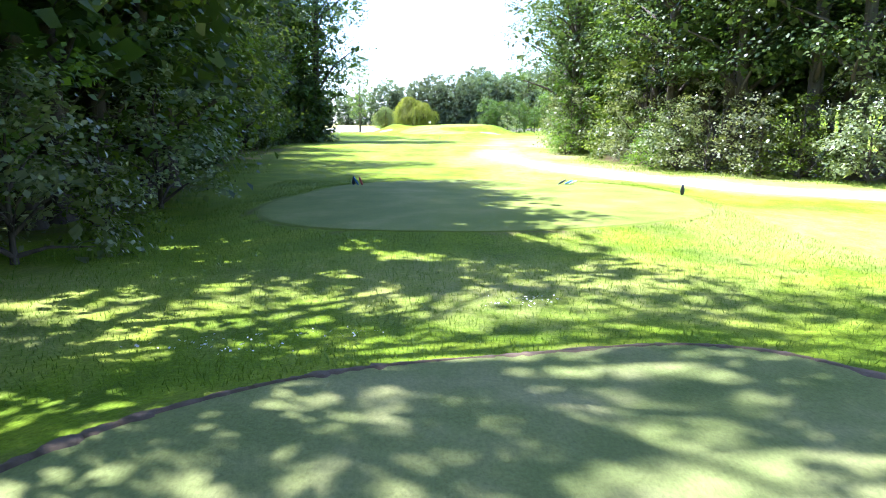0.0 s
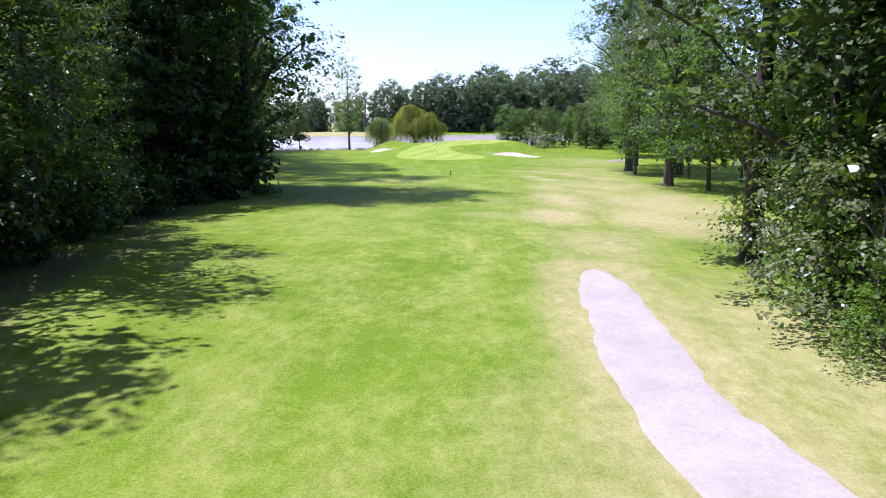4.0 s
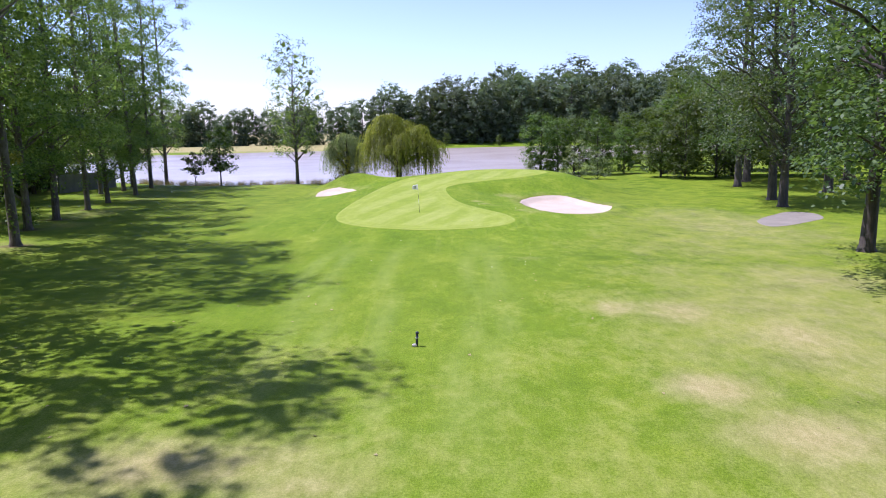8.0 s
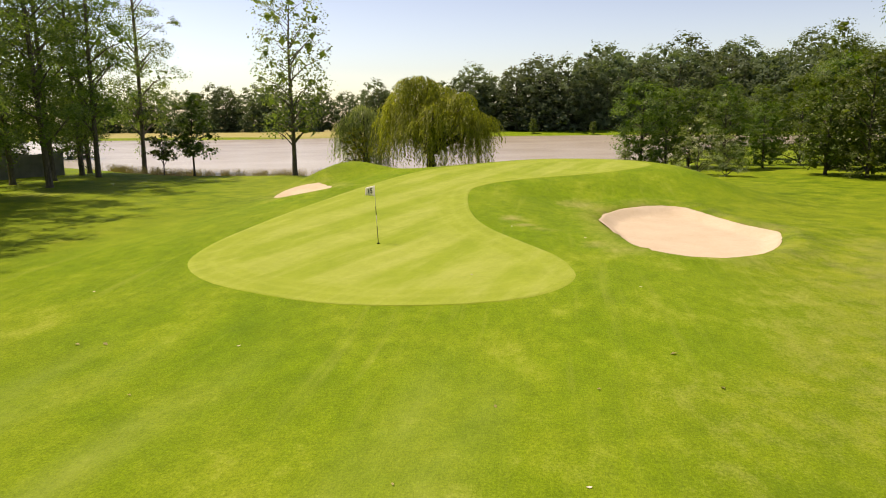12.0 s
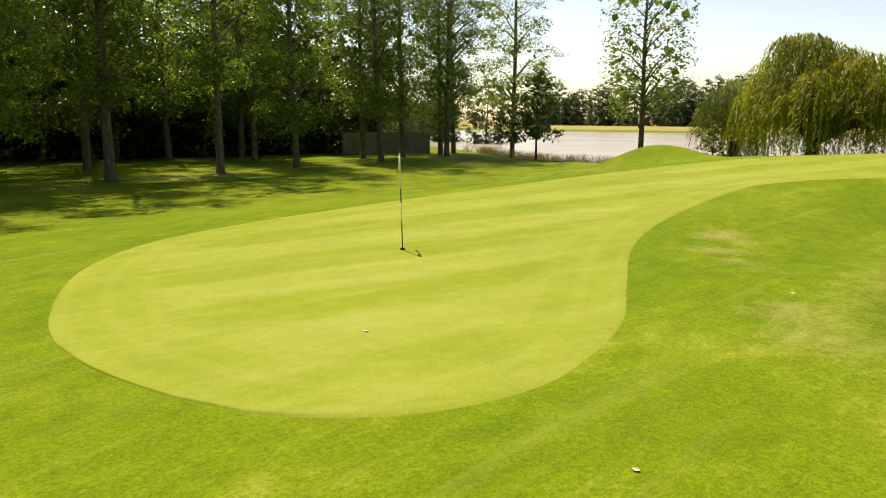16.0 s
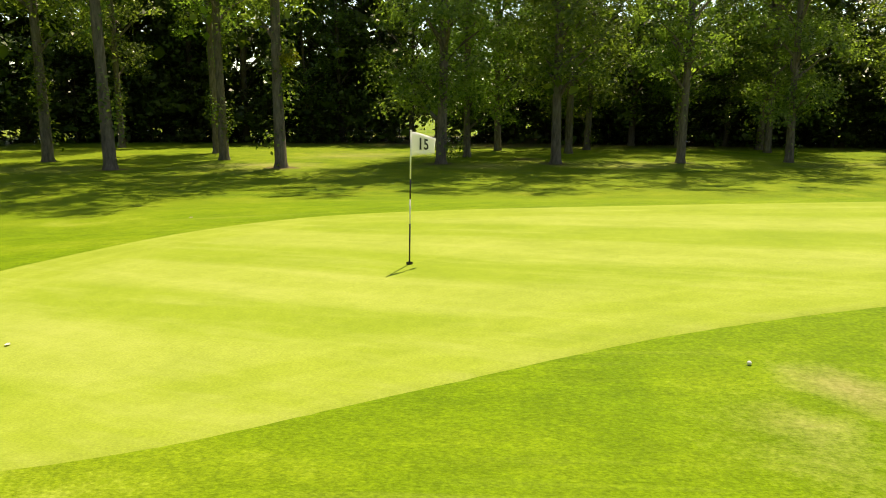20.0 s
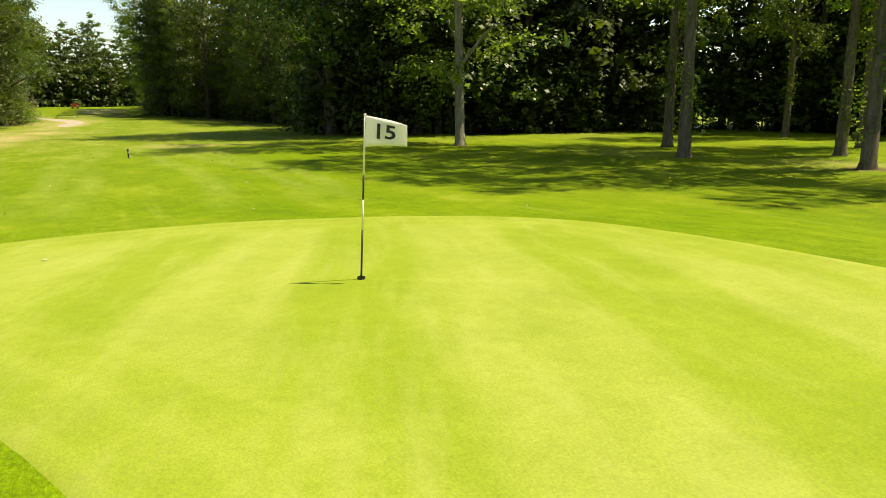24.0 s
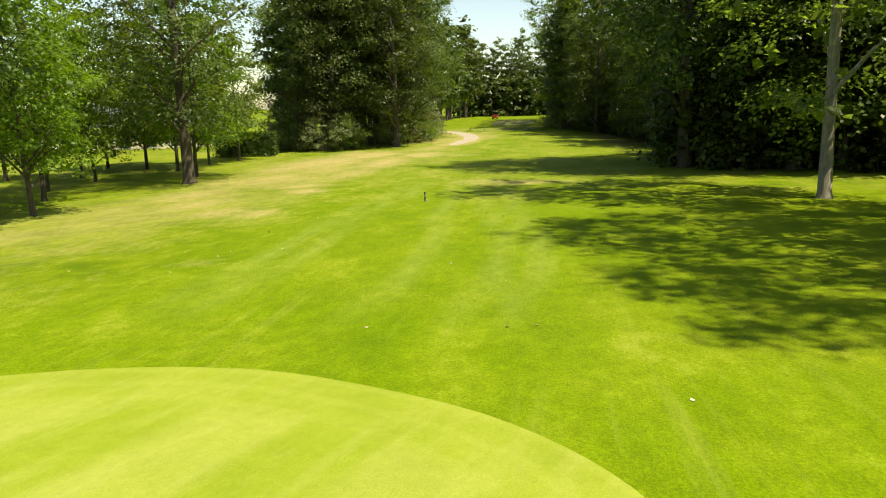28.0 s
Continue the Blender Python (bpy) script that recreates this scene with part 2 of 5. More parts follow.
def bark_material(name, dark, light):
    m, t, p = material(name)
    n1, n2 = noise_of(t, 7.0, 6, 0.75, stretch=(1, 1, 0.22)), noise_of(t, 1.3, 4)
    c = mixed(t, grey(t, n2, 0.55, 0.75), ramp(t, n1, (0.3, dark), (0.7, light)), (0.10, 0.115, 0.05))
    t.links.new(c, p.inputs["Base Color"])
    p.inputs["Roughness"].default_value = 0.9
    bumped(t, p, n1, 0.8, 0.04)
    return m


def make_water_material():
    m, t, p = material("lake_water")
    n1, n2 = noise_of(t, 2.6, 4, 0.6, stretch=(1, 2.2, 1)), noise_of(t, 0.05, 3)
    t.links.new(ramp(t, n2, (0.3, (0.44, 0.385, 0.29)), (0.7, (0.55, 0.50, 0.40))), p.inputs["Base Color"])
    p.inputs["Roughness"].default_value = 0.22
    p.inputs["IOR"].default_value = 1.33
    bumped(t, p, n1, 0.5, 0.05)
    return m


MAT_GROUND = make_ground_material()
MAT_GREEN = make_green_material()
MAT_TEE = turf("tee_turf", (0.125, 0.19, 0.026), (0.185, 0.245, 0.042), (0.285, 0.315, 0.085), 35.0)[0]
MAT_TEE_WORN = turf("worn_tee_turf", (0.13, 0.185, 0.045), (0.20, 0.24, 0.075), (0.32, 0.32, 0.14), 35.0)[0]
MAT_SAND = make_sand_material("bunker_sand", (0.50, 0.405, 0.27), (0.66, 0.56, 0.41))
MAT_PATH = make_sand_material("path_gravel", (0.32, 0.28, 0.22), (0.51, 0.455, 0.375), 30.0)
MAT_GRAVEL = make_sand_material("grey_gravel", (0.19, 0.17, 0.115), (0.33, 0.30, 0.22), 30.0)
MAT_EARTH = make_sand_material("earth", (0.085, 0.06, 0.035), (0.17, 0.125, 0.075), 20.0)
MAT_WATER = make_water_material()
MAT_BARK = bark_material("grey_bark", (0.045, 0.036, 0.026), (0.23, 0.195, 0.145))
MAT_BARK_PALE = bark_material("pale_bark", (0.13, 0.12, 0.095), (0.36, 0.33, 0.27))
MAT_BARK_DARK = bark_material("dark_bark", (0.04, 0.033, 0.025), (0.12, 0.10, 0.075))
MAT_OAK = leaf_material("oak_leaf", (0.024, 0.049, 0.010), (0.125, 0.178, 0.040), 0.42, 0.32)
MAT_HAZEL = leaf_material("hazel_leaf", (0.050, 0.098, 0.010), (0.18, 0.260, 0.036), 0.48, 0.44)
MAT_LIME = leaf_material("lime_leaf", (0.034, 0.064, 0.017), (0.145, 0.198, 0.066), 0.46, 0.34, shine=0.3)
MAT_POPLAR = leaf_material("poplar_leaf", (0.045, 0.087, 0.020), (0.210, 0.285, 0.090), 0.34, 0.60, (2.0, 2.15, 0.9), 0.45)
# a lighter copy of the oak leaf, with sunlight put into its colour
MAT_OAK_LIT = leaf_material("lit_oak_leaf", (0.036, 0.070, 0.013), (0.165, 0.225, 0.055), 0.35, 0.46, (2.0, 2.1, 0.8), 0.5)
MAT_ALDER = leaf_material("alder_leaf", (0.040, 0.076, 0.012), (0.140, 0.205, 0.034), 0.48, 0.36)
MAT_WILLOW = leaf_material("willow_leaf", (0.12, 0.150, 0.018), (0.33, 0.355, 0.055), 0.48, 0.44)
MAT_OSIER = leaf_material("osier_leaf", (0.11, 0.145, 0.06), (0.27, 0.31, 0.14), 0.5, 0.45)
# distance haze is put into this leaf colour: bluer and lighter
MAT_FAR_HAZED = leaf_material("hazed_far_leaf", (0.070, 0.106, 0.058), (0.140, 0.186, 0.092), 0.9, 0.28)
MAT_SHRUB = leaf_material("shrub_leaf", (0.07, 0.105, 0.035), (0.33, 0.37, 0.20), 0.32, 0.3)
MAT_GRASS = leaf_material("grass_blade", (0.07, 0.13, 0.012), (0.20, 0.27, 0.045), 0.5, 0.3)
MAT_STRAW = leaf_material("straw_blade", (0.22, 0.19, 0.07), (0.42, 0.36, 0.17), 0.6, 0.2)
MAT_WHITE = plain("white_paint", (0.78, 0.78, 0.76), 0.4, vary=0.05)
MAT_BLACK = plain("black_paint", (0.02, 0.02, 0.022), 0.4)
MAT_CLOTH = leaf_material("white_cloth", (0.84, 0.84, 0.84), (0.88, 0.88, 0.88), 0.8, 0.45, (1.0, 1.0, 1.0))
MAT_PALE_LEAF = plain("pale_leaf", (0.66, 0.62, 0.50), 0.7)
MAT_INK = plain("black_ink", (0.025, 0.025, 0.03), 0.7)


# ---------------------------------------------------------------- mesh helpers
def mesh_of(name, verts, faces, mat=None, smooth=False):
    me = bpy.data.meshes.new(name)
    me.from_pydata([tuple(v) for v in verts], [], [tuple(f) for f in faces])
    if mat:
        me.materials.append(mat)
    if smooth:
        me.shade_smooth()
    me.update()
    return me


def quads_mesh(name, verts, mat):
    """A mesh of free four-cornered pieces from an array (n, 4, 3)."""
    n = len(verts)
    me = bpy.data.meshes.new(name)
    me.vertices.add(4 * n)
    me.vertices.foreach_set("co", np.ascontiguousarray(verts, dtype=np.float32).ravel())
    me.loops.add(4 * n)
    me.loops.foreach_set("vertex_index", np.arange(4 * n, dtype=np.int32))
    me.polygons.add(n)
    me.polygons.foreach_set("loop_start", np.arange(0, 4 * n, 4, dtype=np.int32))
    me.polygons.foreach_set("loop_total", np.full(n, 4, dtype=np.int32))
    me.materials.append(mat)
    me.update(calc_edges=True)
    return me


def part(name, data, parent, label=""):
    ob = new(name, data)
    ob.parent = parent
    if label:
        ob["label"] = label
    return ob


def bm_part(name, bm, mat, parent, label="", smooth=False):
    me = bpy.data.meshes.new(name)
    bm.to_mesh(me)
    bm.free()
    me.materials.append(mat)
    if smooth:
        me.shade_smooth()
    return part(name, me, parent, label)


def box_bm(sx, sy, sz, at=(0, 0, 0), bevel=0.0, turn=None):
    bm = bmesh.new()
    bmesh.ops.create_cube(bm, size=1.0, matrix=Matrix.Translation(at) @ (turn or Matrix()) @ Matrix.Diagonal((sx, sy, sz, 1)))
    if bevel:
        bmesh.ops.bevel(bm, geom=bm.edges[:], offset=bevel, segments=2, affect="EDGES")
    return bm


def rod_bm(a, b, r0, r1=None, sides=10):
    bm = bmesh.new()
    a, b = Vector(a), Vector(b)
    m = Matrix.Translation((a + b) / 2) @ (b - a).to_track_quat("Z", "Y").to_matrix().to_4x4()
    bmesh.ops.create_cone(bm, cap_ends=True, segments=sides, radius1=r0, radius2=r0 if r1 is None else r1, depth=(b - a).length, matrix=m)
    return bm


def tubes(paths, sides=6):
    """Verts and faces of tapered tubes along (points, radii)."""
    verts, faces = [], []
    for pts, radii in paths:
        base = len(verts)
        pts = [Vector(p) for p in pts]
        for i, (p, r) in enumerate(zip(pts, radii)):
            d = (pts[min(i + 1, len(pts) - 1)] - pts[max(i - 1, 0)]).normalized()
            u = d.orthogonal().normalized()
            v = d.cross(u)
            for k in range(sides):
                a = 2 * math.pi * k / sides
                verts.append(p + (u * math.cos(a) + v * math.sin(a)) * r)
        for i in range(len(pts) - 1):
            for k in range(sides):
                a, b = base + i * sides + k, base + i * sides + (k + 1) % sides
                faces.append((a, b, b + sides, a + sides))
    return verts, faces


def leaves(rng, centres, out, size, droop=0.0, narrow=0.62, stray=0.75):
    """Four-cornered leaves at the centres, facing loosely along out."""
    n = len(centres)
    nrm = out + rng.normal(0, stray, (n, 3))
    nrm[:, 2] += 0.35
    nrm /= np.linalg.norm(nrm, axis=1)[:, None] + 1e-9
    d = rng.normal(0, 1, (n, 3))
    d[:, 2] -= droop
    d -= nrm * (d * nrm).sum(1)[:, None]
    d /= np.linalg.norm(d, axis=1)[:, None] + 1e-9
    s = np.cross(nrm, d)
    L = (size * rng.uniform(0.6, 1.3, n))[:, None]
    v = np.empty((n, 4, 3))
    v[:, 0] = centres - d * L * 0.5
    v[:, 1] = centres + s * L * narrow * 0.5 + nrm * L * 0.12
    v[:, 2] = centres + d * L * 0.5
    v[:, 3] = centres - s * L * narrow * 0.5 + nrm * L * 0.12
    return v


def make_tree(kind, seed, h, r, base, boughs, sprays, leaf, bark, foliage, trunk_r, profile, rc=1.8, spread=1.25, flat=0.55, droop=0.25, lean=0.0, limbs=2, low=0.0, stray=0.55, per=12, core=6, puff=0.24, inner=0.3, coarse=3.0, sprouts=0):
    """A tree as an Empty with a trunk (and limbs) and a crown. The crown is built of boughs, each a flat dome of sprays of
    leaves over a few large inner ones. profile: crown radius at 0..1 of its height."""
    rng = np.random.default_rng(seed)
    top = Vector((lean * h * 0.5 + rng.normal(0, 0.02) * h, rng.normal(0, 0.02) * h, h * 0.93))
    steps = 9
    trunk_pts, trunk_rad = [], []
    for i in range(steps + 1):
        f = i / steps
        wob = 0.012 * h * math.sin(f * 5 + seed) * f
        trunk_pts.append(Vector((top.x * f ** 1.5 + wob, top.y * f + wob * 0.6, top.z * f - (0.4 if i == 0 else 0))))
        trunk_rad.append(trunk_r * ((1 - f) ** 0.8 * 0.93 + 0.07) * (1.5 if i == 0 else 1))
    paths = [(trunk_pts[:1] + [trunk_pts[0] * 0.5 + Vector((0, 0, 0.45))] + trunk_pts[1:], [trunk_rad[0] * 1.3, trunk_r * 1.12] + trunk_rad[1:])]
    girth = np.cumsum([max(0.05, profile((k + 0.5) / 200)) ** 0.45 * (1 + low * (1 - k / 100)) for k in range(200)])
    at, facing, sizes = [], [], []
    up = np.array([0.0, 0.0, 1.0])
    for i in range(boughs):
        f = float(np.searchsorted(girth, girth[-1] * (i + 0.5) / boughs)) / 200
        z = base + (h - base) * f
        rad = r * profile(f) * rng.uniform(0.82, 1.1)
        a = i * 2.39996 + rng.normal(0, 0.35)
        size = rc * rng.uniform(0.6, 1.3) * (1.0 - 0.3 * f)
        rr = max(0.0, rad * math.sqrt(rng.uniform(inner, 1.0)) - size * 0.55)
        k = min(1.0, z / top.z)
        c = np.array([top.x * k ** 1.5 + rr * math.cos(a), top.y * k + rr * math.sin(a), z + rng.normal(0, 0.025) * h])
        if i % limbs == 0:
            zj = max(base * 0.55, c[2] - rr * rng.uniform(0.5, 0.9) - 0.3)
            kj = min(1.0, zj / top.z)
            j = Vector((top.x * kj ** 1.5, top.y * kj, zj))
            e = Vector(c)
            mid = j.lerp(e, 0.5) + Vector((rng.normal(0, 0.06), rng.normal(0, 0.06), 0.08)) * (e - j).length
            r0 = max(0.025, trunk_r * 0.42 * (1 - kj) + 0.03)
            paths.append(([j, mid, e], [r0, r0 * 0.6, r0 * 0.2]))
        u, v = np.array([math.cos(a), math.sin(a), 0.0]), np.array([-math.sin(a), math.cos(a), 0.0])
        n = max(3, int(sprays * (size / rc) ** 1.5 + 0.5))
        d = rng.normal(0, 1, (n, 3))
        d[:, 0] += 0.5
        d[:, 2] = np.where(rng.uniform(size=n) < 0.82, np.abs(d[:, 2]), d[:, 2])
        d /= np.linalg.norm(d, axis=1)[:, None]
        q = d * (rng.uniform(0.5, 1.0, n) * size)[:, None]
        spray = c + q[:, :1] * spread * u + q[:, 1:2] * v + q[:, 2:] * flat * up
        spray[:, 2] -= droop * np.maximum(0, q[:, 0]) * rng.uniform(0.3, 1.3, n)
        out = d[:, :1] * u + d[:, 1:2] * v + (d[:, 2:] + 0.45) * up
        at.append(np.repeat(spray, per, 0) + rng.normal(0, 1, (n * per, 3)) * np.array([1, 1, 0.6]) * puff * size)
        facing.append(np.repeat(out, per, 0))
        sizes.append(np.full(n * per, leaf))
        at.append(c + rng.normal(0, 0.3, (core, 3)) * size * np.array([1, 1, 0.45]) - up * 0.1 * size)
        facing.append(np.tile(up, (core, 1)) + rng.normal(0, 0.8, (core, 3)))
        sizes.append(np.full(core, min(size * 0.85, leaf * coarse)))
    for i in range(sprouts):          # tufts of leaves on the bare trunk
        z = rng.uniform(0.8, base + 2.0)
        k = z / top.z
        a = rng.uniform(0, 2 * math.pi)
        n = 70
        d = rng.normal(0, 1, (n, 3))
        at.append(np.array([top.x * k ** 1.5 + 0.4 * math.cos(a), top.y * k + 0.4 * math.sin(a), z]) + d * np.array([0.28, 0.28, 0.42]))
        facing.append(d + up)
        sizes.append(np.full(n, leaf))
    at, facing, sizes = np.concatenate(at), np.concatenate(facing), np.concatenate(sizes)
    thing = new(kind)
    v, f = tubes(paths, 7)
    part("trunk", mesh_of(kind + "_trunk", v, f, bark, True), thing)
    part("crown", quads_mesh(kind + "_crown", leaves(rng, at, facing, sizes, droop, 0.7, stray), foliage), thing)
    return thing


PLACED = []


def plant(templates, places, label, category, group, rng, smin=0.88, smax=1.12, ground=None, turn=True):
    """Sets copies of the templates at the places; the first of each template is the template itself."""
    for i, pl in enumerate(places):
        x, y = pl[:2]
        if category == "shrub" and x < -47 and abs(y + 3.6 - 0.08 * (x + 50)) < 2.6:
            continue                  # an open ride through the wood
        t = templates[i % len(templates)]
        s = pl[2] if len(pl) > 2 else rng.uniform(smin, smax)
        m = pose(x, y, height(x, y), 0, 0, rng.uniform(0, 360) if turn else 0) @ Matrix.Diagonal((s * rng.uniform(0.92, 1.08), s * rng.uniform(0.92, 1.08), s, 1))
        if t in PLACED:
            keep = t.matrix_basis.copy()
            t.matrix_basis = Matrix()
            ob = copy_thing(t, m)
            t.matrix_basis = keep
        else:
            t.matrix_basis = m
            PLACED.append(t)
            ob = t
        tagged(ob, label if isinstance(label, str) else label[i % len(label)], category, group)


# ---------------------------------------------------------------- the lie of the land
def ease(a, b, v):
    v = np.clip((v - a) / (b - a), 0.0, 1.0)
    return v * v * (3 - 2 * v)


def closed_curve(pts, per=8):
    """A smooth closed line through the points."""
    p, out = np.array(pts, float), []
    n = len(p)
    for i in range(n):
        a, b, c, d = p[i - 1], p[i], p[(i + 1) % n], p[(i + 2) % n]
        for k in range(per):
            t = k / per
            out.append(0.5 * (2 * b + (c - a) * t + (2 * a - 5 * b + 4 * c - d) * t ** 2 + (3 * b - a - 3 * c + d) * t ** 3))
    return np.array(out)


def ragged(line, by, seed):
    """A closed line with small irregular bays in it."""
    r = np.random.default_rng(seed)
    w = r.normal(0, 1, (len(line), 2))
    return line + by * (w + np.roll(w, 1, 0) + np.roll(w, 2, 0)) / 1.7


def distance_to(line, x, y):
    """Signed distance of points to a closed line: negative inside."""
    x, y = np.asarray(x, float), np.asarray(y, float)
    near = (x > line[:, 0].min() - 20) & (x < line[:, 0].max() + 20) & (y > line[:, 1].min() - 20) & (y < line[:, 1].max() + 20)
    if not near.all():                # past 20 m the distance no longer matters
        out = np.full(x.shape, 99.0)
        if near.any():
            out[near] = distance_to(line, x[near], y[near])
        return out
    best, inside = np.full(x.shape, 1e9), np.zeros(x.shape, bool)
    for (ax, ay), (bx, by) in zip(line, np.roll(line, -1, 0)):
        dx, dy = bx - ax, by - ay
        t = np.clip(((x - ax) * dx + (y - ay) * dy) / (dx * dx + dy * dy + 1e-12), 0, 1)
        best = np.minimum(best, np.hypot(x - ax - t * dx, y - ay - t * dy))
        cross = ((ay > y) != (by > y)) & (x < dx * (y - ay) / (dy + 1e-12) + ax)
        inside ^= cross
    return np.where(inside, -best, best)


GREEN = closed_curve([(0.8, -7.45), (3.2, -7.3), (5.2, -6.7), (6.5, -5.6), (7.1, -4.2), (7.0, -2.8), (6.5, -1.2), (5.4, 0.7), (3.8, 3.6), (2.7, 7.2), (2.0, 12.5), (2.3, 15.6), (4.6, 18.5), (8.9, 21.1), (12.6, 24.2), (13.1, 26.6), (11.6, 28.8), (8.5, 29.8), (4.8, 29.3), (0.4, 26.0), (-2.6, 22.3), (-4.4, 15.8), (-5.7, 8.2), (-6.3, 2.8), (-6.4, -0.6), (-5.85, -3.35), (-4.15, -5.45), (-1.6, -6.8)], 6)
BUNKER_A = closed_curve([(8.7, 10.4), (9.5, 13.1), (10.9, 14.4), (12.4, 15.2), (13.8, 14.9), (14.9, 12.9), (15.9, 11.2), (16.8, 9.2), (15.6, 5.6), (13.6, 2.2), (11.6, 0.3), (10.2, 0.4), (9.4, 2.8), (9.0, 6.2)], 8)
BUNKER_A = ragged(BUNKER_A, 0.035, 3)
BUNKER_B = closed_curve([(-11.6, 19.2), (-11.9, 22.0), (-10.6, 22.9), (-9.2, 22.3), (-7.6, 18.5), (-6.7, 15.2), (-7.3, 14.1), (-9.0, 15.1)], 8)
BUNKER_B = ragged(BUNKER_B, 0.06, 5)
TEE_FRONT = closed_curve([(-4.6, -126.2), (-4.0, -123.6), (-2.7, -120.0), (-0.5, -118.3), (1.8, -118.0), (3.8, -118.2), (6.1, -119.8), (7.4, -122.5), (7.9, -124.8), (7.0, -128.5), (4.8, -131.0), (2.3, -131.9), (-0.7, -132.1), (-2.8, -131.3), (-4.3, -129.2)], 6)
TEE_BACK = closed_curve([(-2.5, -142.4), (-1.6, -141.2), (-0.6, -140.5), (0.7, -140.1), (2.6, -139.8), (3.8, -140.9), (5.0, -145.0), (5.2, -151.0), (3.5, -156.0), (0.0, -157.0), (-3.0, -155.0), (-3.8, -149.0), (-3.4, -145.0)], 6)
PATH_LINE = [(34.0, -128.5), (26.0, -127.0), (18.0, -125.0), (12.0, -121.4), (8.6, -114.5), (6.9, -109.0), (5.7, -103.2), (4.8, -95.5), (5.3, -88.5), (5.9, -82.0)]
LAKE = closed_curve([(-20, 46.5), (-8, 45.5), (4, 46.5), (14, 52), (18, 66), (26, 92), (45, 130), (90, 170), (130, 205), (60, 236), (10, 240), (-30, 232), (-70, 222), (-110, 212), (-190, 200), (-200, 120), (-120, 80), (-60, 62), (-42, 53), (-30, 46)], 5)
WATER_Z = -1.15


def heights(x, y, under=False):
    """The land's height; under: below the sheets of turf and sand that lie on it."""
    x, y = np.asarray(x, float), np.asarray(y, float)
    z = -0.58 + 0.16 * ease(-60, -115, y) + 1.1 * ease(-132, -170, y)
    z = z - 0.32 * ease(8, 22, x) * ease(-85, -60, y)
    z = z + 0.05 * np.sin(x * 0.31 + 1) * np.sin(y * 0.23) + 0.03 * np.sin(x * 0.9) * np.cos(y * 0.7 + 2)
    # the raised green with its fall, and the mounds behind it
    d = np.maximum(0, distance_to(GREEN, x, y))
    gz = 0.045 * y + 0.0002 * np.maximum(0, y) ** 2
    w = np.exp(-(d / 5.2) ** 2)
    z = z * (1 - w) + np.minimum(gz, 1.75) * w
    if under:
        z = z - 0.05 * ease(-0.5, -1.2, distance_to(GREEN, x, y))
    z = z + 1.9 * np.exp(-((x + 8.8) / 3.8) ** 2 - ((y - 27.0) / 3.2) ** 2)
    z = z + 0.45 * np.exp(-((x - 16.5) / 3.5) ** 2 - ((y - 21.0) / 5.0) ** 2)
    for line, deep, tilt in ((BUNKER_A, 0.42, 0.032), (BUNKER_B, 0.3, 0.12)):
        b = distance_to(line, x, y)
        z = z + ease(0.4, -0.6, b) * tilt * (y - line[:, 1].mean()) - deep * ease(0.25, -0.9, b) + 0.16 * np.exp(-((b - 0.7) / 0.8) ** 2)
        if under:
            z = z - 0.35 * ease(-0.15, -0.8, b)
    for line in (TEE_FRONT, TEE_BACK):
        b = distance_to(line, x, y)
        z = z + 0.16 * ease(1.6, -0.2, b)
        if under:
            z = z - 0.05 * ease(-0.5, -1.2, b)
    l = distance_to(LAKE, x, y)
    z = np.where(l < 6, z * ease(-1.0, 6.0, l) + (1 - ease(-1.0, 6.0, l)) * (WATER_Z - 0.08 - 0.9 * ease(0.5, -6, l)), z)
    # the far bank rises to a wooded hill
    z = z + 0.9 * ease(243, 256, y) * ease(6, 14, l) + 7.0 * ease(255, 300, y) * ease(-30, 60, x) + 5.0 * ease(280, 420, y) * ease(-40, 90, x)
    return z


def height(x, y):
    return float(heights(np.array([x]), np.array([y]))[0])


def grow(a, b, step, reach, factor):
    """Grid lines: even between a and b, then ever wider out to reach."""
    mid = list(np.arange(a, b + 1e-6, step))
    lo, hi, s = [], [], step
    pa, pb = a, b
    while pa > -reach or pb < reach:
        s *= factor
        if pa > -reach:
            pa -= s
            lo.append(pa)
        if pb < reach:
            pb += s
            hi.append(pb)
    return np.array(lo[::-1] + mid + hi)


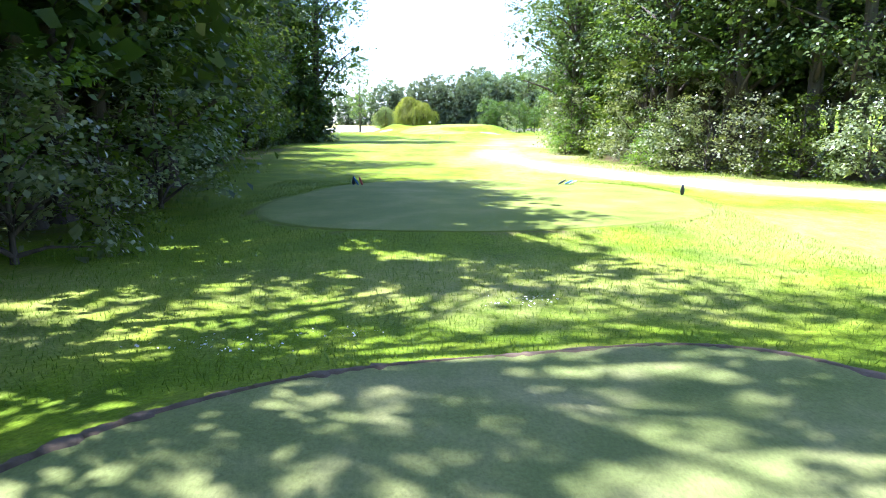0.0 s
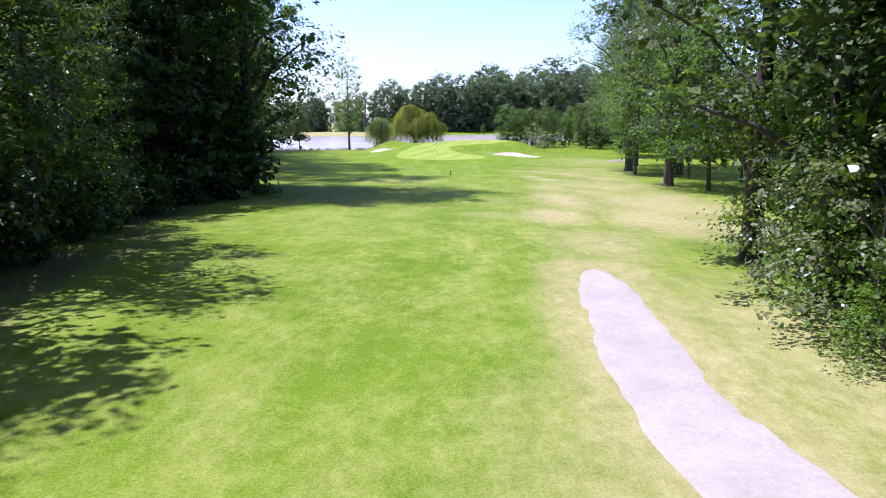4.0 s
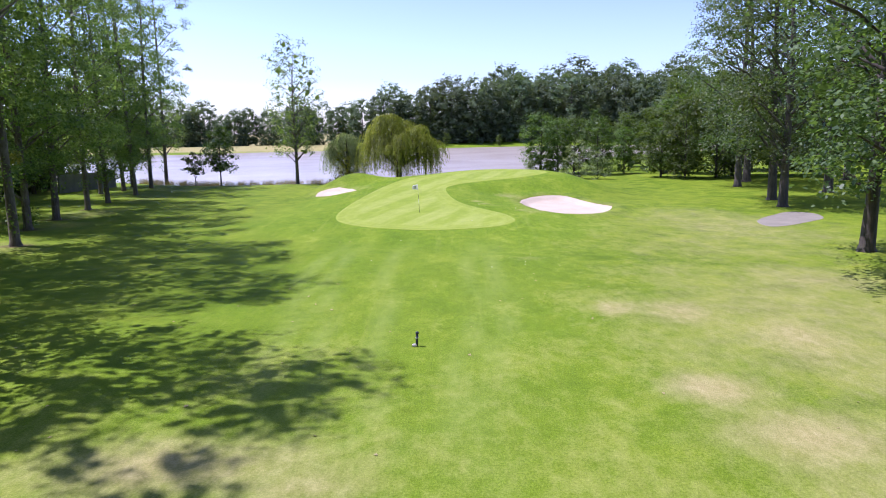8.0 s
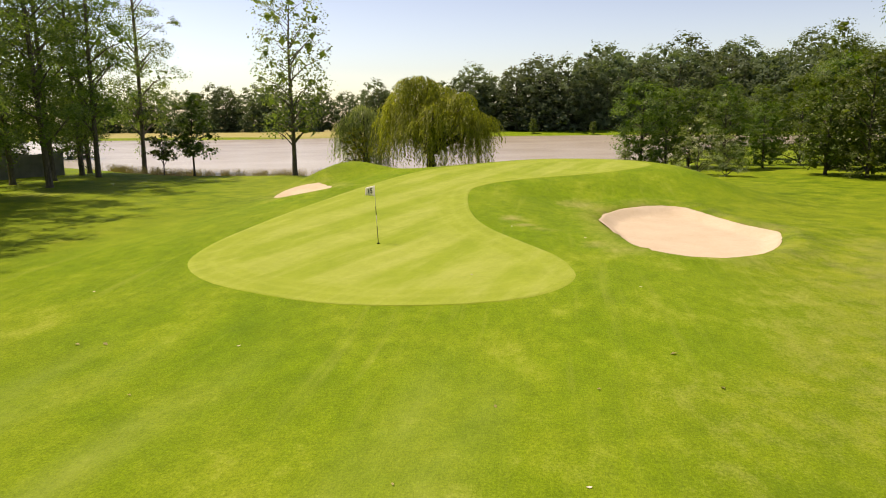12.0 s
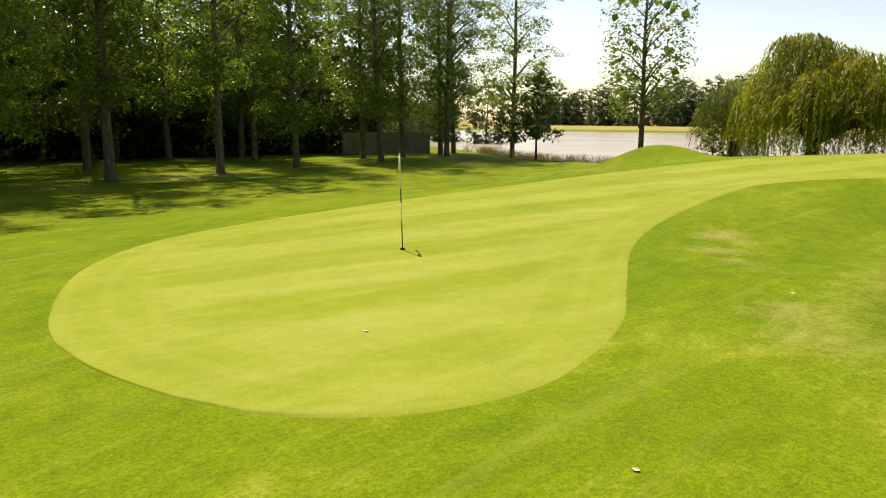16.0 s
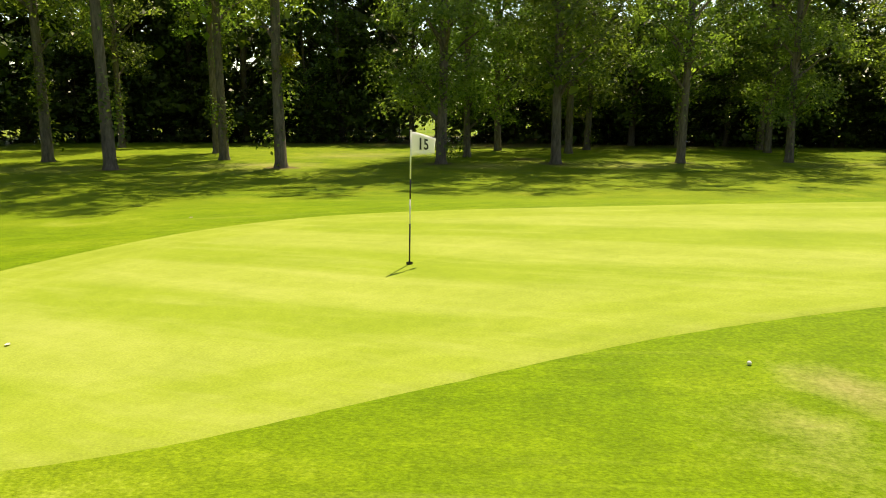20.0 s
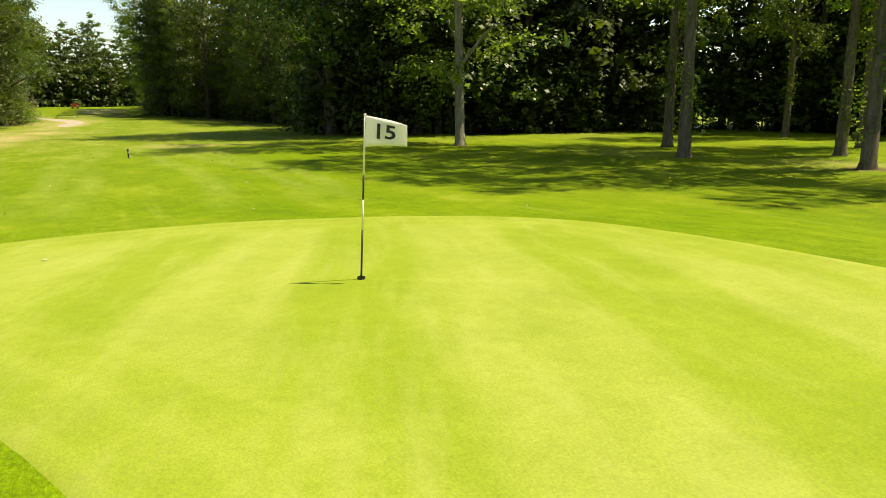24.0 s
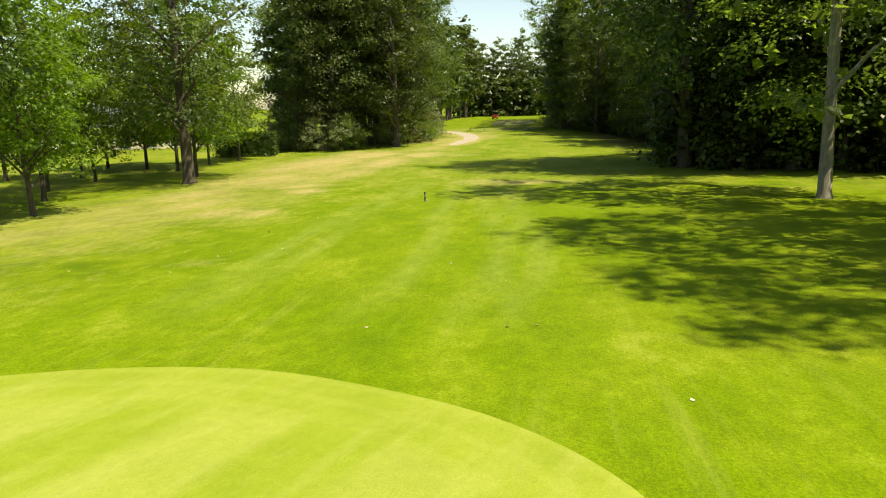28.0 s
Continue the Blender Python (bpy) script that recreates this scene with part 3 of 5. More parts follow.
DRY = [(16, -30, 8, 13, 0.5), (13, -60, 9, 15, 0.6), (18, -12, 7, 9, 0.35), (12.5, -68, 3.2, 7, 1.1), (9.0, -58, 2.6, 8, 1.0), (7.0, -66.5, 2.4, 4.5, 1.1), (9.6, -48, 2.0, 6, 0.85), (12.5, -52, 3, 4, 0.85), (17, -55, 3, 5, 1.0), (15, -70, 3, 5, 0.9), (15, -60, 6, 10, 1.0), (3.4, -65.5, 3.4, 2.6, 0.55), (5, -58, 3, 5, 0.4),
       (15, -45, 6, 7, 0.85), (9.4, -36.6, 1.3, 1.6, 1.05), (10.6, -39.4, 2.6, 1.8, 0.9), (13.9, -32, 2.4, 3.4, 0.85), (8.7, -27.9, 0.9, 1.5, 0.85), (11.0, -28.5, 1.7, 2.2, 0.85), (19, -22, 3.4, 4, 0.65), (13, -20.3, 1.6, 1.6, 0.4), (16.5, -37, 3.5, 5, 0.8), (-3.2, -40.6, 3.6, 1.5, 0.85), (-0.4, -41.6, 1.6, 1.0, 0.7), (-2, -62, 5, 3, 0.25), (6.5, -17.2, 1.3, 0.6, 0.4),
       (9, -92, 4, 10, 0.8), (7.5, -76, 3, 6, 0.8), (2.8, -100, 2.8, 9, 0.6), (9, -108, 3.5, 8, 0.8), (4.0, -110, 2.0, 9, 0.5), (1.5, -136, 5, 2.5, 0.5), (-6, -138, 3, 4, 0.4), (13, -118, 4, 6, 0.6), (9, -131, 5, 5, 0.5), (6, -116, 5, 3, 0.45),
       (4.6, 6.0, 0.5, 0.6, 0.75), (6.1, 3.7, 0.45, 0.5, 0.55), (8.0, 0.9, 0.5, 0.6, 0.7), (5.2, 4.5, 0.5, 0.35, 0.75), (7.7, 14.0, 1.2, 1.0, 0.55), (8.8, -0.2, 0.6, 0.5, 0.5), (22, -4, 6, 12, 0.5), (-26.5, -12, 3, 4, 0.45), (-30, 9, 3.5, 5, 0.35), (-28, 1, 2.5, 3, 0.4), (-31, 22, 3, 5, 0.3), (-23, -22, 2.5, 4, 0.35), (-36, -8, 4, 4, 0.4)]
BARE = [(13, -100, 2.5, 12, 0.8), (-16, -100, 5, 40, 0.75), (-19, -60, 5, 18, 0.8), (-60, 10, 16, 60, 0.8), (22, -110, 6, 16, 0.8), (26, -84, 9, 9, 0.7), (-11, -126, 4, 14, 0.7), (3.6, -135.4, 1.5, 0.7, 0.5), (28, -52, 7, 14, 0.35), (-30, -55, 10, 12, 0.8), (-29.4, -1.8, 1.3, 1.3, 0.8), (-30.9, 4.8, 1.2, 1.2, 0.8), (-32.0, 12.2, 1.2, 1.2, 0.7), (-25.4, -9.9, 1.2, 1.2, 0.8), (-23.3, -18.0, 1.2, 1.2, 0.8), (-33.5, 3.0, 2.2, 1.6, 0.6)]


def make_ground():
    xs, ys = grow(-26, 26, 0.65, 2600, 1.09), grow(-158, 50, 0.65, 2600, 1.09)
    X, Y = np.meshgrid(xs, ys)
    Z = heights(X, Y, True)
    nx, ny = len(xs), len(ys)
    me = bpy.data.meshes.new("ground")
    idx = np.arange(nx * ny).reshape(ny, nx)
    q = np.stack([idx[:-1, :-1], idx[:-1, 1:], idx[1:, 1:], idx[1:, :-1]], -1).reshape(-1, 4)
    me.vertices.add(nx * ny)
    me.vertices.foreach_set("co", np.stack([X, Y, Z], -1).astype(np.float32).ravel())
    me.loops.add(q.size)
    me.loops.foreach_set("vertex_index", q.astype(np.int32).ravel())
    me.polygons.add(len(q))
    me.polygons.foreach_set("loop_start", np.arange(0, q.size, 4, dtype=np.int32))
    me.polygons.foreach_set("loop_total", np.full(len(q), 4, dtype=np.int32))
    me.update(calc_edges=True)
    dry, bare = np.zeros_like(X), np.zeros_like(X)
    for cx, cy, rx, ry, k in DRY:
        dry = np.maximum(dry, k * np.exp(-((X - cx) / rx) ** 2 - ((Y - cy) / ry) ** 2))
    for cx, cy, rx, ry, k in BARE:
        bare = np.maximum(bare, k * np.exp(-(((X - cx) / rx) ** 2 + ((Y - cy) / ry) ** 2) ** 1.5))
    d = distance_to(GREEN, X, Y)
    mown = np.maximum(ease(9, 4, d), 0.75 * np.exp(-((X + 0.5) / 11) ** 4) * ease(-112, -95, Y) * ease(30, 10, Y))
    for line in (BUNKER_A, BUNKER_B):
        b = distance_to(line, X, Y)
        bare = np.maximum(bare, 0.45 * ease(0.5, 0.05, b))
        dry = np.maximum(dry, 0.2 * ease(2.5, 0.5, b))
    for line in (TEE_FRONT, TEE_BACK):
        bare = np.maximum(bare, 0.5 * ease(0.55, 0.05, np.abs(distance_to(line, X, Y) - 0.1)))
    for (ax, ay), (bx, by) in zip(PATH_LINE, PATH_LINE[1:]):
        u = np.clip(((X - ax) * (bx - ax) + (Y - ay) * (by - ay)) / ((bx - ax) ** 2 + (by - ay) ** 2), 0, 1)
        dry = np.maximum(dry, 0.85 * ease(3.2, 1.2, np.hypot(X - ax - u * (bx - ax), Y - ay - u * (by - ay))))
    dry = np.maximum(dry, 0.2 * ease(-22, -46, Y) * ease(-128, -100, Y))
    tracks = np.zeros_like(X)
    for x0, bend in ((-4.4, 0.010), (-3.2, 0.011), (-0.6, 0.006), (3.6, -0.004), (4.8, -0.005)):
        track = x0 + bend * (Y + 18) ** 2 * 0.6 + 0.25 * np.sin(Y * 0.4)
        tracks = np.maximum(tracks, np.exp(-((X - track) / 0.34) ** 2) * ease(-44, -36, Y) * ease(-9, -15, Y))
    far = (Y > 228) & (X < -30)
    dry = np.where(far, 0.95, dry)
    mown = np.where((Y > 228) & (X >= -30), 0.8, mown)
    col = me.color_attributes.new("zone", "FLOAT_COLOR", "POINT")
    col.data.foreach_set("color", np.stack([dry, mown, bare, tracks], -1).astype(np.float32).ravel())
    me.materials.append(MAT_GROUND)
    me.shade_smooth()
    tagged(new("ground", me), "sunlit golf course ground of green and dry grass", "ground", kind="structure")


def sheet(name, line, mat, lift, step=0.35, edge=0.06):
    """A lawn or sand sheet inside a closed line, on the land, with a turned-down edge."""
    ys = np.arange(line[:, 1].min() + 0.02, line[:, 1].max(), step)
    ys = np.unique(np.concatenate([ys, line[:, 1].min() + np.array([0.01, 0.05, 0.12, 0.22]), line[:, 1].max() - np.array([0.01, 0.05, 0.12, 0.22])]))
    cols = 40
    rows = []
    for y in ys:
        xs = []
        for (ax, ay), (bx, by) in zip(line, np.roll(line, -1, 0)):
            if (ay > y) != (by > y):
                xs.append(ax + (bx - ax) * (y - ay) / (by - ay))
        f = 0.5 - 0.5 * np.cos(np.linspace(0, np.pi, cols))
        f = 0.5 * f + 0.5 * np.linspace(0, 1, cols)
        rows.append(np.stack([min(xs) + (max(xs) - min(xs)) * f, np.full(cols, y)], -1))
    g = np.array(rows)
    z = heights(g[..., 0], g[..., 1]) + lift
    verts = np.concatenate([g, z[..., None]], -1)
    verts[:, 0, 2] -= edge
    verts[:, -1, 2] -= edge
    verts[0, :, 2] -= edge
    verts[-1, :, 2] -= edge
    n = len(ys)
    idx = np.arange(n * cols).reshape(n, cols)
    q = np.stack([idx[:-1, :-1], idx[:-1, 1:], idx[1:, 1:], idx[1:, :-1]], -1).reshape(-1, 4)
    me = mesh_of(name, verts.reshape(-1, 3), q.tolist(), mat, True)
    rim = me.attributes.new("rim", "FLOAT", "POINT")
    rim.data.foreach_set("value", np.maximum(0, -distance_to(line, g[..., 0], g[..., 1])).astype(np.float32).ravel())
    return me


def ribbon(name, pts, width, mat, lift):
    """A path along the points, on the land, with a frayed edge."""
    p = np.array(pts)
    fine = []
    for i in range(len(p) - 1):
        a, b, c, d = p[max(i - 1, 0)], p[i], p[i + 1], p[min(i + 2, len(p) - 1)]
        for k in range(14):
            t = k / 14
            fine.append(0.5 * (2 * b + (c - a) * t + (2 * a - 5 * b + 4 * c - d) * t ** 2 + (3 * b - a - 3 * c + d) * t ** 3))
    fine.append(p[-1])
    fine = np.array(fine)
    rng = np.random.default_rng(5)
    tang = np.gradient(fine, axis=0)
    tang /= np.linalg.norm(tang, axis=1)[:, None]
    side = np.stack([tang[:, 1], -tang[:, 0]], -1)
    cols, verts = 9, []
    for i, (c, s) in enumerate(zip(fine, side)):
        f = i / (len(fine) - 1)
        w = width * (1.0 - 0.45 * f) * math.sqrt(max(0.01, 1 - max(0.0, (f - 0.9) / 0.1) ** 2))
        a, b = w * (0.5 + 0.03 * math.sin(i * 0.61) + 0.02 * math.sin(i * 1.7 + 1) + rng.normal(0, 0.012)), w * (0.5 + 0.03 * math.sin(i * 0.53 + 2) + 0.02 * math.sin(i * 1.9) + rng.normal(0, 0.012))
        for k in range(cols):
            u = -a + (a + b) * k / (cols - 1)
            q = c + s * u
            verts.append((q[0], q[1], lift if 0 < k < cols - 1 else -0.03))
    verts = np.array(verts)
    verts[:, 2] += heights(verts[:, 0], verts[:, 1])
    idx = np.arange(len(verts)).reshape(-1, cols)
    q = np.stack([idx[:-1, :-1], idx[:-1, 1:], idx[1:, 1:], idx[1:, :-1]], -1).reshape(-1, 4)
    return mesh_of(name, verts, q.tolist(), mat, True)


make_ground()
tagged(new("putting_green", sheet("putting_green", GREEN, MAT_GREEN, 0.022)), "kidney-shaped closely mown bright yellow-green putting green", "putting green", kind="structure")
tagged(new("sand_bunker", sheet("sand_bunker", BUNKER_A, MAT_SAND, 0.03)), "large pale pink-beige sand bunker sunk in the grass", "bunker", "bunkers beside the green", kind="structure")
tagged(new("sand_bunker", sheet("sand_bunker", BUNKER_B, MAT_SAND, 0.03, 0.25)), "small pale sand bunker below a grassy mound", "bunker", "bunkers beside the green", kind="structure")
tagged(new("tee_box", sheet("tee_box", TEE_FRONT, MAT_TEE, 0.022)), "worn pale green mown tee box with an earthy rim", "tee box", "tee boxes", kind="structure")
tagged(new("tee_box", sheet("tee_box", TEE_BACK, MAT_TEE_WORN, 0.022)), "shaded worn mown tee box with an earthy rim", "tee box", "tee boxes", kind="structure")
def soil_rim(line, first, last, mat):
    """A crumbling strip of bare soil along a stretch of a closed line."""
    r = np.random.default_rng(4)
    p = np.repeat(np.roll(line, -first, 0)[:(last - first) % len(line)], 5, 0)
    p = np.array([np.convolve(np.pad(p[:, k], 4, "edge"), np.ones(9) / 9, "valid") for k in (0, 1)]).T
    tang = np.gradient(p, axis=0)
    side = np.stack([tang[:, 1], -tang[:, 0]], -1) / (np.linalg.norm(tang, axis=1)[:, None] + 1e-9)
    w = 0.02 + 0.07 * np.abs(np.convolve(r.normal(0, 1.8, len(p) + 2), np.ones(3) / 3, "valid"))
    rows = np.stack([p - side * w[:, None], p - side * w[:, None] * 0.4, p + side * w[:, None] * 0.5, p + side * w[:, None] * 1.1], 1)
    z = heights(rows[..., 0], rows[..., 1]) + np.array([-0.03, 0.03, 0.035, -0.03])
    idx = np.arange(len(p) * 4).reshape(-1, 4)
    q = np.stack([idx[:-1, :-1], idx[:-1, 1:], idx[1:, 1:], idx[1:, :-1]], -1).reshape(-1, 4)
    return mesh_of("soil_rim", np.concatenate([rows, z[..., None]], -1).reshape(-1, 3), q.tolist(), mat, True)


tagged(new("soil_rim", soil_rim(TEE_BACK, len(TEE_BACK) - 14, 34, MAT_EARTH)), "dark strip of bare soil along the edge of the tee", "soil", kind="structure")
tagged(new("path", ribbon("path", PATH_LINE, 3.7, MAT_PATH, 0.02)), "glaring pale sandy gravel path through dry grass", "path", kind="structure")
tagged(new("gravel_patch", sheet("gravel_patch", closed_curve([(25.0, -4.2), (27.0, -3.6), (30.5, -0.8), (31.5, 2.8), (30.0, 4.0), (27.5, 1.5), (25.2, -1.4)], 6), MAT_GRAVEL, 0.02)), "patch of pale grey gravel in the shade of trees", "path", kind="structure")
tagged(new("lake", mesh_of("lake", [(-215, 38, WATER_Z), (140, 38, WATER_Z), (140, 252, WATER_Z), (-215, 252, WATER_Z)], [(0, 1, 2, 3)], MAT_WATER)), "calm muddy grey-brown lake with small ripples", "lake", kind="structure")


# ---------------------------------------------------------------- trees
rng = np.random.default_rng(11)
round_crown = lambda f: max(0.22, math.sin(math.pi * (0.16 + 0.8 * f)) ** 0.7)
tall_crown = lambda f: 0.5 + 0.5 * math.sin(math.pi * (0.1 + 0.75 * f)) if f < 0.92 else 0.45
skirt_crown = lambda f: (1.0 - 0.15 * f) * (1.0 if f < 0.6 else max(0.2, math.sqrt(max(0.0, 1 - ((f - 0.6) / 0.42) ** 2))))
billow_crown = lambda f: (0.85 + 0.15 * f) if f < 0.5 else max(0.3, math.sqrt(max(0.02, 1 - ((f - 0.5) / 0.51) ** 2)))

OAKS = [make_tree("oak_tree", 100 + i, 26 + 1.5 * i, 6.0 + 0.3 * i, 2.6, 52, 11, 0.27, MAT_BARK_DARK, MAT_OAK, 0.38, skirt_crown, 2.3, limbs=2, per=17, core=16, inner=0.25, stray=0.42, coarse=2.2) for i in range(3)]
HIGH_OAKS = [make_tree("oak_tree", 110 + i, 27 + 2 * i, 6.4, 5.2, 52, 11, 0.26, MAT_BARK_DARK, MAT_OAK, 0.40, round_crown, 2.4, limbs=2, per=17, core=16, inner=0.2, stray=0.42, coarse=2.2) for i in range(2)]
BACK = [make_tree("oak_tree", 120 + i, 26 + 2 * i, 5.8 + 0.4 * i, 2.0, 46, 9, 0.46, MAT_BARK_DARK, MAT_OAK, 0.38, skirt_crown, 2.4, per=9, limbs=3, core=9) for i in range(2)]
BRIGHT = [make_tree("hornbeam_tree", 150 + i, 20 + 2 * i, 5.0, 1.6, 52, 10, 0.27, MAT_BARK_DARK, MAT_HAZEL, 0.26, skirt_crown, 1.9, flat=0.4, per=17, core=12, coarse=1.7) for i in range(2)]
# oaks in the lighter leaf colour that stands in for sun on them
LIT = [make_tree("oak_tree", 130 + i, 22 + 3 * i, 5.4, 2.5, 44, 9, 0.34, MAT_BARK_DARK, MAT_OAK_LIT, 0.3, round_crown, 2.1, per=13, core=5, limbs=2, inner=0.15) for i in range(2)]
DEEP = [make_tree("wood_tree", 200 + i, 27 + i, 5.6, 4.5, 34, 6, 0.75, MAT_BARK_DARK, MAT_OAK, 0.33, round_crown, 2.4, per=6, core=7, limbs=5) for i in range(2)]
SPREAD = make_tree("oak_tree", 180, 31, 8.0, 5.0, 86, 12, 0.30, MAT_BARK_DARK, MAT_OAK, 0.5, round_crown, 2.5, per=16, core=12, inner=0.1, limbs=3, stray=0.42, puff=0.21, coarse=2.4)
# the lighter hazel leaf stands in for sun coming through this oak's crown
AIRY_OAK = make_tree("oak_tree", 185, 31, 8.2, 4.5, 120, 9, 0.25, MAT_BARK_DARK, MAT_HAZEL, 0.45, round_crown, 1.55, per=14, core=6, inner=0.1, limbs=2, stray=0.5, coarse=2.4)
EASTERN = [make_tree("lime_tree", 190 + i, 23 + 2 * i, 5.8 + 0.3 * i, 4.2, 62, 13, 0.21, MAT_BARK_DARK, MAT_LIME, 0.36, round_crown, 2.1, per=20, core=16, stray=0.5, coarse=2.0) for i in range(2)]
POPLARS = [make_tree("poplar_tree", 300 + i, 30 + i, 4.4 + 0.3 * i, 3.4 + 0.5 * i, 68, 15, 0.18, MAT_BARK, MAT_POPLAR, 0.25, tall_crown, 1.75, 1.15, 0.6, 0.3, low=0.6, stray=0.7, per=22, core=6, puff=0.2, inner=0.2, sprouts=3) for i in range(3)]
BARE_POPLARS = [make_tree("poplar_tree", 310 + i, 32 + i, 4.7, 6.0 + 1.8 * i, 64, 15, 0.18, MAT_BARK, MAT_POPLAR, 0.25, tall_crown, 1.9, 1.15, 0.6, 0.3, stray=0.7, per=22, core=10, puff=0.19, inner=0.2, sprouts=7, lean=0.03 * i) for i in range(2)]
PALE = make_tree("poplar_tree", 330, 34, 6.6, 5.0, 70, 12, 0.25, MAT_BARK_PALE, MAT_POPLAR, 0.30, tall_crown, 2.1, 1.15, 0.65, 0.3, limbs=4, per=18, core=12, puff=0.24, inner=0.2)
ALDERS = [make_tree("alder_tree", 400 + i, 12 + 2 * i, 4.0 + 0.3 * i, 0.9, 58, 11, 0.25, MAT_BARK_DARK, MAT_ALDER, 0.2, billow_crown, 1.75, flat=0.8, per=14, core=12, stray=0.42, inner=0.45) for i in range(3)]
SHADE = [make_tree("maple_tree", 450 + i, 15 + 2 * i, 4.6 + 0.5 * i, 2.9, 62, 10, 0.24, MAT_BARK_DARK, MAT_HAZEL, 0.17, round_crown, 1.75, flat=0.5, per=17, core=12, stray=0.5, coarse=2.0) for i in range(2)]
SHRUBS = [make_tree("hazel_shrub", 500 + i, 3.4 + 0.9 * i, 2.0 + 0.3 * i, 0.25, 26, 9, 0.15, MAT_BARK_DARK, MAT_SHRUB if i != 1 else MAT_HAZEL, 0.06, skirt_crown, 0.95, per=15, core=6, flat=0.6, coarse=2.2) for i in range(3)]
THICKET = [make_tree("thicket_shrub", 540 + i, 5.5, 2.3, 0.2, 18, 6, 0.48, MAT_BARK_DARK, MAT_OAK, 0.06, skirt_crown, 1.2, per=6, core=4, limbs=5, coarse=1.7) for i in range(2)]
FARS = [make_tree("far_tree", 600 + i, 21 + 3 * i, 8.4 + i, 0.0, 80, 7, 0.85, MAT_BARK_DARK, MAT_FAR_HAZED, 0.4, billow_crown, 3.2, 1.0, 0.9, 0.05, limbs=12, stray=0.3, per=6, core=6, puff=0.28, inner=0.72, coarse=3.0) for i in range(3)]


def along(line, step, set_back, jitter, side=1.0):
    """Places along a polyline, set back to one side of it."""
    p = np.array(line, float)
    seg = np.diff(p, axis=0)
    ln = np.hypot(*seg.T)
    out, s, total = [], step * 0.5, ln.sum()
    while s < total:
        k, r = 0, s
        while r > ln[k]:
            r -= ln[k]
            k += 1
        d = seg[k] / ln[k]
        q = p[k] + d * r + side * np.array([d[1], -d[0]]) * set_back + rng.normal(0, jitter, 2)
        out.append((q[0], q[1]))
        s += step * rng.uniform(0.8, 1.2)
    return out


WEST_EDGE = [(-7.5, -190), (-6.8, -160), (-6.2, -136), (-6.6, -131), (-8.2, -124), (-11.3, -104), (-14.4, -96), (-15.0, -86), (-15.7, -75), (-16.6, -57), (-15.3, -48.5)]
NW_EDGE = [(-15.3, -48.5), (-19.0, -46.0), (-27.0, -43.5), (-48.0, -38.0), (-52.0, -20.0), (-53.0, 0.0)]
NW_EDGE_2 = [(-57.0, 0.0), (-54.0, 9.0), (-52.0, 25.0), (-51.0, 41.0)]
EAST_EDGE = [(30, -124), (22, -121.5), (16.0, -120.0), (12.4, -115), (10.4, -110), (10.8, -98), (13.4, -90), (14.4, -82), (16.0, -75.5), (20.0, -73.5), (27.0, -75.5), (31.0, -90.0)]

dark_oak = "tall dense dark green oak at the edge of the wood"
plant([AIRY_OAK], [(-10.0, -138.6, 1.08), (-9.2, -146.5, 1.0), (-9.6, -155.0, 1.0)], "towering open oak dappling the back tee with shade", "tree", "trees of the western wood", rng)
plant(BRIGHT, along([(-7.2, -190), (-7.0, -160), (-6.6, -136), (-6.8, -131)], 6.2, -2.6, 0.6), "sunlit young hornbeam at the edge of the wood", "tree", "trees of the western wood", rng, 0.42, 0.6)
plant(THICKET, along([(-7.2, -170), (-7.0, -160), (-6.6, -136), (-6.8, -128)], 3.0, -6.0, 0.7) + along([(-7.2, -170), (-6.6, -136), (-6.8, -128)], 3.4, -10.0, 0.7), "tall dark thicket inside the wood", "shrub", "shrubs along the woods", rng, 1.1, 1.7)
for stretch, low, high, back, gap in ((WEST_EDGE[3:6], 0.80, 0.94, 2.8, 3.9), (WEST_EDGE[5:8], 0.8, 0.9, 2.2, 3.7), (WEST_EDGE[7:9], 0.7, 0.8, 2.2, 3.7), (WEST_EDGE[8:10], 0.5, 0.6, 3.6, 4.0), (WEST_EDGE[9:], 0.92, 1.08, 3.0, 5.0)):
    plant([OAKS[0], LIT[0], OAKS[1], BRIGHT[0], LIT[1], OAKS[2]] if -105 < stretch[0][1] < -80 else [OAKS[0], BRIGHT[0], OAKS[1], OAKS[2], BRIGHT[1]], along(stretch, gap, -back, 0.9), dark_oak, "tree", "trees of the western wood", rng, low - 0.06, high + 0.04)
    plant(DEEP, along(stretch, 6.0, -back - 6.5, 1.2), "tall shaded tree inside the wood", "tree", "trees of the western wood", rng, low, high)
plant(DEEP, [(-9.6, -119.8, 0.78), (-9.2, -123.2, 0.78), (-9.0, -126.6, 0.86), (-9.3, -129.8, 0.85)], "tall shaded tree inside the wood", "tree", "trees of the western wood", rng)
plant([SPREAD], [(-15.0, -49.6, 1.13), (-18.6, -53.0, 0.95), (-21.5, -46.5, 0.95)], "towering spreading oak at the corner of the wood", "tree", "trees of the western wood", rng)
plant(DEEP, along(NW_EDGE[1:], 4.6, -13.0, 1.0), "tall shaded tree inside the wood", "tree", "trees of the western wood", rng)
plant(BACK, along(NW_EDGE[2:], 5.0, -8.5, 1.0), dark_oak, "tree", "trees of the western wood", rng, 0.85, 1.0)
plant(BACK, [(-50.5, -41.0, 0.9), (-54.0, -38.0, 1.0), (-56.0, -44.0, 1.0), (-60.0, -36.0, 0.9), (-52.0, -47.0, 0.95), (-57.0, -31.0, 0.9)], dark_oak, "tree", "trees of the western wood", rng)
